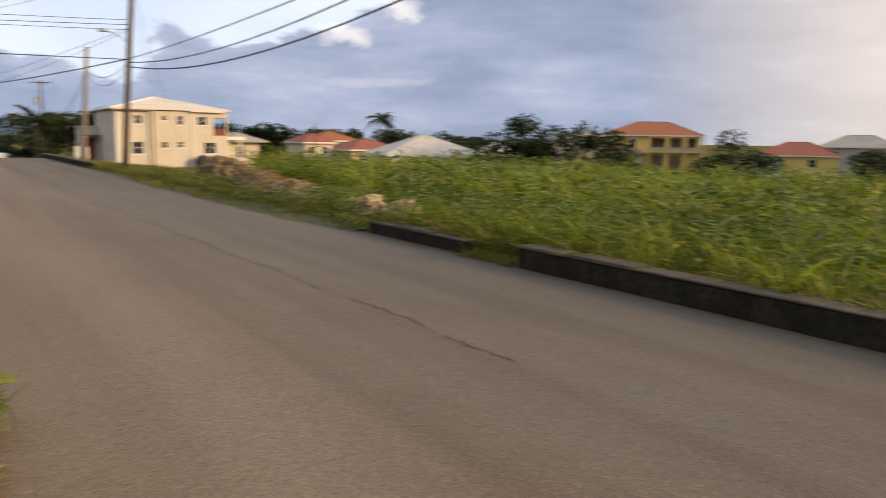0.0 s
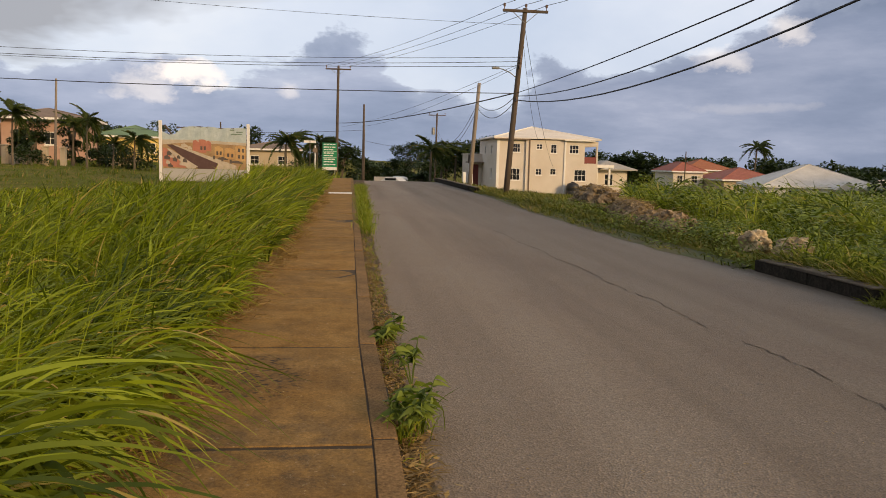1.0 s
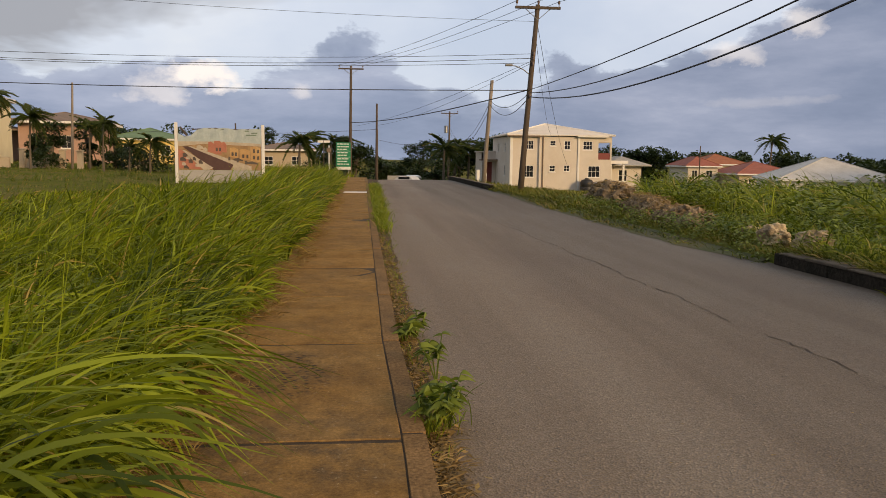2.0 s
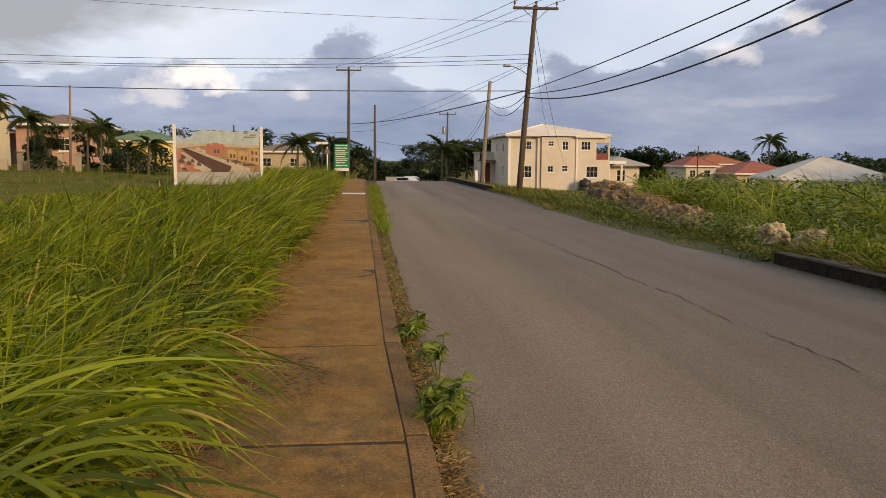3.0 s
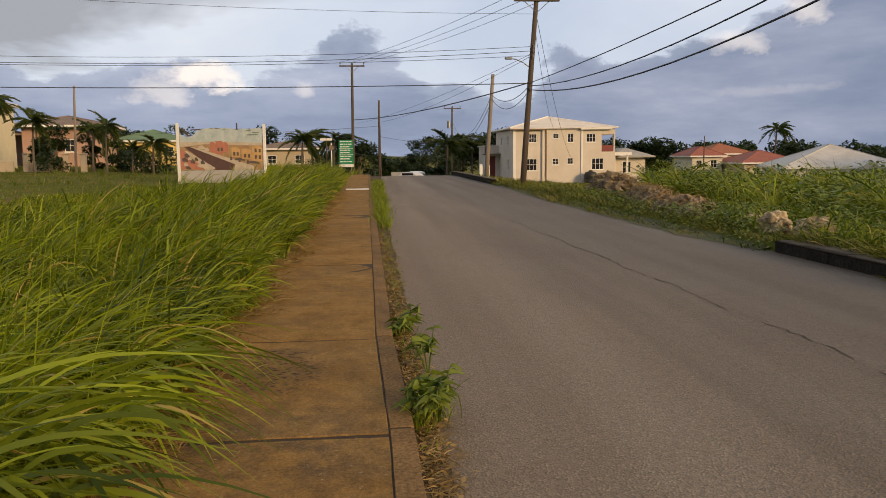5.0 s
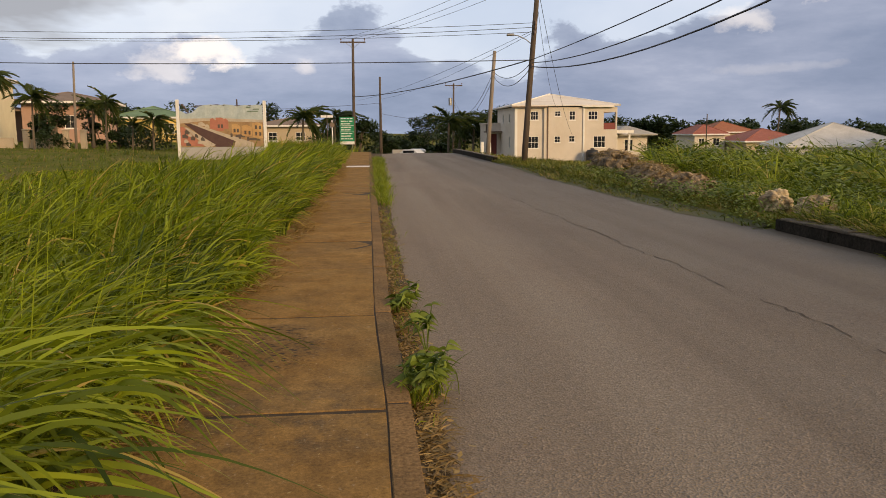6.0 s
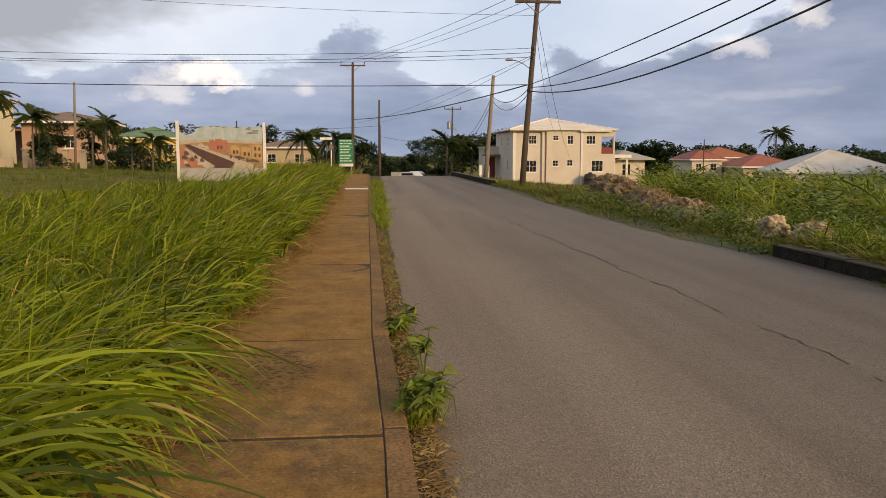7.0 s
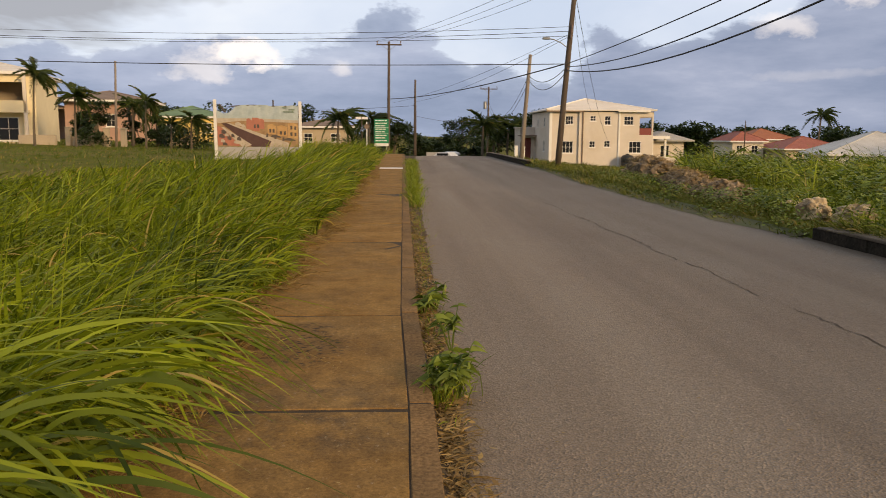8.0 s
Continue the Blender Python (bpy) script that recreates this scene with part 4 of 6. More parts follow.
white_h = simple_house("pale_roofed_house", pose(54.0, 85, 0, 0, 0, -16), 12.6, 13.6, -4.3, -0.55, 2.15, M_WHITE, M_ROOFPALE, "single storey white house with a wide pale shingled hipped roof", [(2.5, 3.6, -2.2, -0.9), (7.0, 7.8, -2.0, -0.9), (10.0, 11.2, -2.2, -0.9)])
bm = bmesh.new()
for x0, x1, zt in ((0.9, 3.7, 0.25),):
    zb = -0.75
    v = [bm.verts.new(p) for p in ((x0, -1.3, zb), (x1, -1.3, zb), ((x0 + x1) / 2, -1.3, zt), (x0, 2.5, zb), (x1, 2.5, zb), ((x0 + x1) / 2, 2.5, zt))]
    bm.faces.new((v[0], v[1], v[2]))
    bm.faces.new((v[0], v[2], v[5], v[3]))
    bm.faces.new((v[2], v[1], v[4], v[5]))
part("porch_gable", bm, M_ROOFPALE, white_h, "small pale gable over the porch")

# -- villas seen to the right --
yel = simple_house("yellow_villa", facing(47.6, 135), 15.5, 11, -5.5, 2.62, 5.0, M_YELLOW, M_ROOFORANGE, "two storey yellow villa with an orange tiled hipped roof",
                   [(4.2, 5.2, 0.4, 2.1), (5.6, 6.4, -2.6, -0.2, "door"), (7.6, 9.9, 0.2, 2.2, "void"), (10.6, 12.6, 0.2, 2.2, "void"), (13.4, 14.8, 0.2, 2.2, "void"), (7.6, 9.6, -3.0, -0.6, "void"), (10.6, 12.4, -3.0, -0.6, "void"), (1.2, 2.2, -2.2, -0.9)])
bm = bmesh.new()
box(bm, -0.6, 8.3, -1.5, 0.0, -0.1, 0.05)
part("balcony", bm, M_YELLOW, yel)
bm = bmesh.new()
box(bm, -0.6, 8.3, -1.5, -1.38, 0.05, 0.75)
part("parapet", bm, M_BUFF, yel, "pale balcony parapet")
for x in (-0.5, 2.3, 5.1, 8.0):
    bm = bmesh.new()
    box(bm, x, x + 0.25, -1.48, -1.23, -5.0, 2.6)
    part("column", bm, M_YELLOW, yel)
bm = bmesh.new()
box(bm, -7.4, 7.4, 3.0, 3.2, -5.5, 2.6)
part("inner_wall", bm, M_BUFF, yel)
bm = bmesh.new()
wall_sheet(bm, (-9.0, -1.5), (-1.2, -1.5), -5.5, -0.4, 0.2, [(2.0, 3.4, -2.4, -1.0)])
wall_sheet(bm, (-9.0, 3), (-9.0, -1.5), -5.5, -0.4, 0.2)
wall_sheet(bm, (-1.2, -1.5), (-1.2, 0), -5.5, -0.4, 0.2)
part("wing_wall", bm, M_BUFF, yel)
bm = bmesh.new()
hip_roof(bm, -9.6, -0.8, -2.1, 4, -0.4, 1.2)
part("wing_roof", bm, M_ROOFBROWN, yel, "brown tiled hipped wing roof")
simple_house("red_roofed_bungalow", facing(57.0, 140), 12.0, 9, -5.5, -0.35, 1.9, M_YELLOW, M_ROOFRED, "yellow bungalow with a dull red tiled hipped roof", [(3.0, 4.2, -2.2, -0.9), (7.6, 9.0, -2.2, -0.9)])
simple_house("grey_roofed_house", facing(60.6, 165), 13, 9, -5.5, 1.1, 3.4, M_GREYWALL, M_ROOFGREY, "grey rendered two storey house with a grey roof", [(2.0, 3.2, -0.8, 0.4), (6.5, 8.0, -0.8, 0.4)])
simple_house("grey_roofed_house", facing(42.8, 165), 12, 9, -5.5, 2.2, 3.7, M_GREYWALL, M_ROOFGREY, "grey walled house with a low grey roof behind trees", [(2.0, 3.2, 0.2, 1.3), (7.0, 8.2, 0.2, 1.3)])
simple_house("pale_roofed_house", facing(36.6, 150), 6, 8, -5.5, -0.6, 1.2, M_WHITE, M_ROOFPALE, "small far white house with a pale roof", [(2.0, 3.2, -2.0, -1.0)])
bm = bmesh.new()
box(bm, -2.5, 2.5, -0.1, 0.1, -1.6, 1.5, facing(55.0, 128) @ Matrix.Translation((0, 0, -2.6)))
tagged(part("yard_wall", bm, M_WHITE), "white rendered yard wall beside the bungalow", "wall")

# -- houses behind the tall grass --
crm = simple_house("cream_villa", pose(-30.6, 58.5, 0, 0, 0, 14), 7.6, 9, 0.0, 5.75, 6.9, M_VILLA, M_ROOFCREAM, "two storey cream villa with corner quoins and an open balcony",
                   [(4.6, 6.9, 3.5, 5.1, "void"), (5.0, 6.4, 0.9, 2.6), (1.0, 2.2, 3.6, 4.9)], over=0.35)
bm = bmesh.new()
box(bm, 0.5, 3.4, -1.2, 0, 2.9, 3.1)
box(bm, 0.5, 3.4, -1.2, -1.08, 3.1, 3.75)
part("balcony", bm, M_VILLA, crm)
bm = bmesh.new()
for k in range(12):
    box(bm, -3.84, -3.84 + (0.5 if k % 2 else 0.34), -0.04, -0.002, 0.1 + k * 0.46, 0.1 + k * 0.46 + 0.4, bevel=0.02)
part("quoins", bm, M_WHITE, crm, "pale stepped corner stones")
for x in (0.5, 3.2):
    bm = bmesh.new()
    box(bm, x, x + 0.22, -1.2, -0.98, 0, 5.7)
    part("column", bm, M_CREAM, crm)
bm = bmesh.new()
box(bm, -3.6, 3.6, 2.6, 2.7, 0, 5.7)
part("inner_wall", bm, M_BUFF, crm)

pnk = simple_house("pink_house", pose(-28.6, 77, 0, 0, 0, 10), 7.0, 9, 0.2, 4.5, 5.6, M_PINK, M_ROOFBROWN, "faded pink house with a brown roof behind palms", [(3.6, 4.6, 2.1, 3.3), (1.0, 2.0, 2.0, 3.3)], over=0.9)
bm = bmesh.new()
hip_roof(bm, -7.4, -3.2, 0.2, 6, 3.7, 4.3)
part("porch_roof", bm, M_ROOFBROWN, pnk)
for x in (-7.1, -5.2):
    bm = bmesh.new()
    box(bm, x, x + 0.2, 0.5, 0.7, 0.2, 3.7)
    part("porch_post", bm, M_WHITE, pnk)
bm = bmesh.new()
wall_sheet(bm, (-7.0, 4.5), (-3.4, 4.5), 0.2, 3.7, 0.15)
part("porch_wall", bm, M_PINK, pnk)
bm = bmesh.new()
wall_sheet(bm, (-7.2, 0.6), (-5.0, 0.6), 0.2, 1.9, 0.12)
part("porch_parapet", bm, M_PINK, pnk)
simple_house("green_roofed_house", pose(-25.0, 93, 0, 0, 0, 8), 7.5, 8, 0.2, 3.35, 4.75, M_YELLOW, M_ROOFGREEN, "yellow house with a green sheet metal roof", [(1.2, 2.2, 1.6, 2.7), (5.2, 6.3, 1.6, 2.7)])
simple_house("brown_roofed_house", pose(-9.6, 92, 0), 6.6, 7, -1.0, 2.3, 3.25, M_BUFF, M_ROOFBROWN, "low buff house with a brown roof behind the billboard", [(1.2, 2.2, 0.6, 1.6), (4.3, 5.4, 0.6, 1.6)])

# low walls and gate posts in front of the pink house
for x0, x1, y, h in ((-24.0, -21.5, 58, 0.75), (-27.2, -24.6, 57, 0.7), (-19.9, -17.4, 66, 0.5)):
    g = float(ground_z((x0 + x1) / 2, y))
    bm = bmesh.new()
    box(bm, x0, x1, y, y + 0.2, g - 0.2, g + h, bevel=0.02)
    tagged(part("yard_wall", bm, M_BUFF), "low buff concrete yard wall", "wall", "low yard walls")
for x in (-24.1, -21.4, -20.2):
    g = float(ground_z(x, 57.9))
    bm = bmesh.new()
    box(bm, x - 0.18, x + 0.18, 57.75, 58.1, g - 0.2, g + 1.25, bevel=0.02)
    box(bm, x - 0.23, x + 0.23, 57.7, 58.15, g + 1.25, g + 1.35, bevel=0.02)
    tagged(part("gate_post", bm, M_BUFF), "square buff concrete gate post with a cap", "gate post", "gate posts")

# ---- signs, walls, rubble, vehicles ----
# billboard: two posts, printed sheet with a torn upper edge, white base board
bb = thing("billboard", pose(-7.1, 39, 0), "weathered roadside billboard showing a printed street scene, torn on top", "billboard")
for x, top in ((-2.05, 3.12), (2.05, 3.05)):
    bm = bmesh.new()
    box(bm, x - 0.07, x + 0.07, -0.07, 0.07, -0.3, top, bevel=0.012)
    part("post", bm, M_WHITE, bb, "white painted square post")
BW, BZ0, BZ1 = 1.96, 0.86, 2.42


def flat_print(name, c1, c2, rough=0.6):
    c1, c2 = tuple(v * 0.92 for v in c1), tuple(v * 0.92 for v in c2)
    return surface(name, c1, c2, 3.0, rough, bump=0.03, grain=0.08, bump_scale=20)


P_SKY = flat_print("print_sky", (0.50, 0.56, 0.55), (0.40, 0.47, 0.47))
P_SAND = flat_print("print_sand", (0.30, 0.18, 0.085), (0.42, 0.27, 0.13))
P_ROAD = flat_print("print_road", (0.085, 0.04, 0.034), (0.11, 0.055, 0.045))
P_HOUSE = flat_print("print_house", (0.48, 0.26, 0.10), (0.60, 0.38, 0.16))
P_PINK = flat_print("print_pink", (0.50, 0.19, 0.12), (0.42, 0.15, 0.10))
P_PALE = flat_print("print_pale", (0.56, 0.47, 0.36), (0.45, 0.37, 0.28))
P_DARK = flat_print("print_dark", (0.08, 0.06, 0.05), (0.12, 0.09, 0.07))
P_GREEN = flat_print("print_green", (0.16, 0.22, 0.16), (0.20, 0.28, 0.20))

bm = bmesh.new()
box(bm, -BW, BW, -0.02, 0.03, BZ0, BZ1)
panel = part("panel", bm, P_SAND, bb, "printed advertising sheet in sand and orange tones")
# torn sky strip above the board
bm = bmesh.new()
tops = [2.62, 2.45, 2.50, 2.78, 2.86, 2.88, 2.84, 2.88, 2.86, 2.80, 2.84, 2.83, 2.86, 2.84]
prev = None
for k, zt in enumerate(tops):
    x = -BW + 2 * BW * k / (len(tops) - 1)
    row = [bm.verts.new((x, -0.035, BZ1 - 0.16)), bm.verts.new((x, -0.05 + 0.03 * (k % 2), zt))]
    back = [bm.verts.new((x, -0.027, BZ1 - 0.16)), bm.verts.new((x, -0.04 + 0.03 * (k % 2), zt))]
    if prev:
        bm.faces.new((prev[0][0], row[0], row[1], prev[0][1]))
        bm.faces.new((back[0], prev[1][0], prev[1][1], back[1]))
        bm.faces.new((prev[0][1], row[1], back[1], prev[1][1]))
    prev = (row, back)
part("torn_sheet", bm, P_SKY, bb, "torn pale blue green upper sheet")
bm = bmesh.new()
tube(bm, [(-1.3, 0.0, 2.80), (-0.2, 0.0, 2.86), (0.3, 0, 2.80), (1.9, 0, 2.82)], 0.03, 6)
tube(bm, [(0.75, 0.05, 2.4), (0.75, 0.05, 3.12)], 0.035, 6)
tube(bm, [(-1.85, 0.03, 2.9), (-1.55, 0.03, 2.5)], 0.05, 6)
part("bare_frame", bm, M_POLE, bb, "exposed dark frame bars")
bm = bmesh.new()
box(bm, -BW, BW, -0.025, 0.03, 0.25, BZ0 - 0.01)
part("base_board", bm, M_GREYWALL, bb, "dirty white blank board below the print")


def print_shape(name, pts, mat, lift, label=""):
    b = bmesh.new()
    f = [b.verts.new((-BW + 2 * BW * u, -0.02 - lift, BZ0 + (BZ1 - BZ0) * v)) for u, v in pts]
    r = [b.verts.new((-BW + 2 * BW * u, -0.018, BZ0 + (BZ1 - BZ0) * v)) for u, v in pts]
    b.faces.new(f)
    for k in range(len(f)):
        b.faces.new((f[k], r[k], r[(k + 1) % len(f)], f[(k + 1) % len(f)]))
    return part(name, b, mat, panel, label)


print_shape("printed_sky", [(0, 0.86), (1, 0.80), (1, 1), (0, 1)], P_SKY, 0.004)
print_shape("printed_hill", [(0, 0.72), (0.3, 0.80), (1, 0.74), (1, 0.82), (0.5, 0.88), (0, 0.87)], P_PALE, 0.006)
print_shape("printed_road", [(0.05, 0.72), (0.12, 0.72), (0.66, 0.17), (0.62, 0.0), (0.42, 0.0)], P_ROAD, 0.006)
print_shape("printed_verge", [(0.12, 0.72), (0.16, 0.72), (0.88, 0.12), (0.88, 0.0), (0.64, 0.0), (0.66, 0.17)], P_PALE, 0.005)
print_shape("printed_kerb", [(0.05, 0.60), (0.08, 0.60), (0.42, 0.06), (0.36, 0.0), (0.30, 0.0)], P_PALE, 0.007)
print_shape("printed_yard", [(0, 0.05), (0.28, 0.02), (0.04, 0.62), (0, 0.62)], P_PINK, 0.004)
for u, v, w, h, mt in ((0.36, 0.55, 0.07, 0.30, P_PINK), (0.43, 0.50, 0.09, 0.40, P_PINK), (0.52, 0.56, 0.06, 0.28, P_PINK), (0.62, 0.40, 0.10, 0.28, P_HOUSE), (0.74, 0.34, 0.12, 0.30, P_HOUSE), (0.87, 0.28, 0.12, 0.44, P_HOUSE), (0.22, 0.66, 0.08, 0.08, P_PALE), (0.05, 0.40, 0.06, 0.10, P_DARK), (0.02, 0.28, 0.07, 0.09, P_DARK), (0.09, 0.33, 0.05, 0.07, P_PALE), (0.17, 0.30, 0.04, 0.08, P_DARK), (0.24, 0.20, 0.05, 0.08, P_DARK), (0.06, 0.05, 0.06, 0.07, P_DARK), (0.66, 0.30, 0.12, 0.05, P_DARK), (0.82, 0.20, 0.14, 0.05, P_DARK), (0.30, 0.60, 0.05, 0.07, P_PALE), (0.12, 0.22, 0.05, 0.10, P_DARK), (0.04, 0.14, 0.05, 0.08, P_PALE), (0.20, 0.10, 0.06, 0.07, P_PALE)):
    hs = print_shape("printed_building", [(u, v), (u + w, v - 0.02), (u + w, v + h - 0.04), (u + w / 2, v + h + 0.03), (u, v + h)], mt, 0.008)
for u, v in ((0.64, 0.44), (0.68, 0.44), (0.77, 0.38), (0.82, 0.37), (0.90, 0.34), (0.95, 0.33), (0.90, 0.54), (0.95, 0.53), (0.45, 0.58), (0.49, 0.58), (0.60, 0.30), (0.70, 0.24), (0.80, 0.18)):
    print_shape("printed_window", [(u, v), (u + 0.025, v), (u + 0.025, v + 0.11), (u, v + 0.11)], P_DARK, 0.010)
bm = bmesh.new()
for k, (x, w) in enumerate(((1.2, 0.22), (1.5, 0.3), (1.25, 0.5))):
    box(bm, x, x + w, -0.064, -0.054, 2.72 - k * 0.1, 2.77 - k * 0.1)
part("print_bars", bm, P_GREEN, bb)

# green direction sign with plain bars for its writing
gs = thing("road_sign", pose(-2.05, 70, 0), "tall green and white direction sign beside the pavement", "road sign")
for x in (-0.45, 0.45):
    bm = bmesh.new()
    tube(bm, [(x, 0.06, -0.6), (x, 0.06, 2.8)], 0.045, 8)
    part("post", bm, M_GALV, gs)
bm = bmesh.new()
box(bm, -0.63, 0.63, -0.02, 0.02, 0.72, 2.84, bevel=0.008)
board = part("board", bm, M_SIGNGREEN, gs)
bm = bmesh.new()
box(bm, -0.63, 0.63, -0.02, 0.02, 0.46, 0.712, bevel=0.008)
part("white_board", bm, M_WHITE, gs, "white lower strip")
random.seed(3)
for k, z in enumerate((2.66, 2.42, 2.2, 1.9, 1.68, 1.36, 1.14, 0.9)):
    bm = bmesh.new()
    x = -0.52
    while x < 0.3:
        w = random.uniform(0.12, 0.35)
        box(bm, x, min(x + w, 0.5), -0.026, -0.021, z, z + 0.09)
        x += w + 0.06
    part("text_bar", bm, M_WHITE, board)
for z in (2.08, 1.54):
    bm = bmesh.new()
    box(bm, -0.6, 0.6, -0.026, -0.021, z, z + 0.025)
    part("divider", bm, M_WHITE, board)

# two small signs on thin posts beside it
s1 = thing("street_sign", pose(-3.55, 66, 0.0), "small white street name plate on a thin post", "street sign", "small signs")
bm = bmesh.new()
tube(bm, [(0, 0, -0.5), (0, 0, 2.95)], 0.04, 8)
part("post", bm, M_POLE, s1)
bm = bmesh.new()
box(bm, -0.5, 0.5, -0.03, -0.01, 2.72, 2.92, bevel=0.006)
part("plate", bm, M_WHITE, s1)
s2 = thing("street_sign", pose(-2.75, 58, 0.0), "back of a small dull road sign on a slim white post", "street sign", "small signs")
bm = bmesh.new()
tube(bm, [(0, 0, -0.4), (0, 0, 2.4)], 0.04, 8)
part("post", bm, M_WHITE, s2)
bm = bmesh.new()
tube(bm, [(0, -0.045, 2.05), (0, -0.06, 2.05)], 0.19, 8)
part("plate", bm, M_ROOFBROWN, s2, "small dull brown plate")

# ---- low broken block wall along the far side of the road ----
def block_wall(x, y0, y1, h, label, w=0.24, step=1.25):
    ob = thing("low_wall", Matrix.Translation((x, y0, 0)), label, "wall", "low roadside walls")
    n = round((y1 - y0) / step)
    step = (y1 - y0) / n
    for k in range(n):
        ya, yb = k * step, (k + 1) * step - 0.004
        z = float(road_z(y0 + ya))
        jut, dip = random.uniform(-0.012, 0.012), random.uniform(-0.015, 0.01)
        bm = bmesh.new()
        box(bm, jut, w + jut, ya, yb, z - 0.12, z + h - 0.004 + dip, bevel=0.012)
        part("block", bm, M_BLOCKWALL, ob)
    bm = bmesh.new()
    k = 0.0
    L = n * step
    while k < L - 0.2:
        l = random.uniform(0.5, 1.1)
        e = min(k + l, L)
        z = float(road_z(y0 + k))
        box(bm, -0.025, w + 0.03, k, e - 0.015, z + h - 0.012, z + h + 0.025 + random.uniform(-0.015, 0.012), bevel=0.01)
        k = e
    part("coping", bm, M_COPING, ob, "crumbling pale brown mortar capping")
    return ob


random.seed(21)
block_wall(6.46, -4.0, 7.75, 0.25, "low black stained concrete block wall beside the road")
block_wall(6.52, 9.0, 11.95, 0.17, "short broken piece of low stained block wall")
block_wall(6.45, 41.0, 62.0, 0.26, "low dark block wall along the far roadside")

# ---- coral stone rubble ----
def rock_mesh(seed, rx, ry, rz):
    bm = bmesh.new()
    bmesh.ops.create_icosphere(bm, subdivisions=4, radius=1.0)
    for v in bm.verts:
        p = v.co.copy()
        k = 1 + 0.28 * noise.noise(p * 1.3 + Vector((seed, 0, 0))) + 0.26 * noise.noise(p * 3.1 + Vector((0, seed, 0))) + 0.16 * noise.noise(p * 7 + Vector((0, 0, seed))) + 0.08 * noise.noise(p * 15)
        q = p * k
        v.co = Vector((q.x * rx, q.y * ry, q.z * rz))
    return bm


def rock(x, y, rx, ry, rz, seed, label, sink=0.3, name="boulder", group="boulders on the verge"):
    bm = rock_mesh(seed, rx, ry, rz)
    ob = part(name, bm, M_ROCK)
    ob.location = (x, y, float(ground_z(x, y)) + rz * (1 - 2 * sink) * 0.9)
    ob.rotation_euler = (0, 0, seed * 1.7)
    return tagged(ob, label, "rock", group)


rock(7.52, 13.8, 0.27, 0.28, 0.25, 1.3, "pale pitted coral stone boulder in the verge grass", 0.12)
rock(7.80, 13.0, 0.32, 0.30, 0.22, 2.9, "pale brown coral stone boulder in the verge grass", 0.08)
rock(7.9, 15.3, 0.24, 0.28, 0.20, 4.1, "brown coral stone boulder half hidden by weeds")
random.seed(31)


def rubble_heap(cx, cy, lx, ly, h, n, label):
    """One mesh for the heap's body, loose stones as its parts."""
    g = float(ground_z(cx, cy))
    ob = thing("rubble_heap", pose(cx, cy, g), label, "rubble", "rubble heaps on the verge")
    bm = bmesh.new()
    bmesh.ops.create_icosphere(bm, subdivisions=4, radius=1.0)
    for v in bm.verts:
        p = v.co.copy()
        k = 1 + 0.25 * noise.noise(p * 2.2 + Vector((cx, cy, 0))) + 0.22 * noise.noise(p * 5.5) + 0.16 * noise.noise(p * 11.0)
        v.co = Vector((p.x * lx * k, p.y * ly * k, p.z * h * k - 0.02))
    part("packed_rubble", bm, M_RUBBLE, ob)
    for k in range(n):
        a, r = random.uniform(0, 6.28), random.uniform(0.2, 1.0) ** 0.6
        px, py = math.cos(a) * r * lx, math.sin(a) * r * ly
        pz = h * math.sqrt(max(1 - r * r, 0)) * 0.92
        s = random.uniform(0.04, 0.16)
        b = bmesh.new()
        bmesh.ops.create_icosphere(b, subdivisions=2, radius=s)
        for v in b.verts:
            v.co *= 1 + 0.75 * noise.noise(v.co / s * 1.6 + Vector((k, 0, 0)))
            v.co.z *= 0.75
        b.transform(Matrix.Translation((px, py, pz)) @ Euler((random.random(), random.random(), random.random() * 6)).to_matrix().to_4x4())
        part("stone", b, M_RUBBLE, ob)


rubble_heap(7.72, 18.5, 0.50, 1.35, 0.46, 90, "low heap of broken pale coral stone rubble")
rubble_heap(7.95, 21.7, 0.58, 1.3, 0.56, 80, "heap of brown coral stone rubble overgrown with weeds")
rubble_heap(8.75, 27.5, 0.85, 1.3, 0.85, 80, "tall heap of grey brown rubble beside the house plot")

# ---- vehicles past the crest ----
def wheel(parent, x, y, z, r):
    bm = bmesh.new()
    tube(bm, [(x - 0.11, y, z), (x - 0.09, y, z), (x + 0.09, y, z), (x + 0.11, y, z)], [r * 0.85, r, r, r * 0.85], 18)
    w = part("wheel", bm, M_RUBBER, parent, "black tyre")
    bm = bmesh.new()
    tube(bm, [(x - 0.115, y, z), (x + 0.115, y, z)], r * 0.55, 14)
    part("rim", bm, M_GALV, w)


bus = thing("minibus", pose(6.5, 106, float(road_z(106)) + 0.02), "white minibus coming up over the crest of the road", "bus")
bm = bmesh.new()
box(bm, -0.98, 0.98, 0, 6.2, 0.35, 2.0, bevel=0.14)
box(bm, -0.93, 0.93, 0.1, 6.1, 1.9, 2.42, bevel=0.16)
part("body", bm, M_CARWHITE, bus)
bm = bmesh.new()
box(bm, -0.84, 0.84, -0.02, 0.1, 1.35, 2.12, bevel=0.03)
part("windscreen", bm, M_GLASS, bus, "dark windscreen")
bm = bmesh.new()
box(bm, -0.95, 0.95, -0.06, 0.1, 0.38, 0.62, bevel=0.03)
part("bumper", bm, M_GREYWALL, bus)
for x in (-0.72, 0.5):
    bm = bmesh.new()
    box(bm, x, x + 0.24, -0.03, 0.05, 0.82, 1.0, bevel=0.02)
    part("headlight", bm, M_GALV, bus)
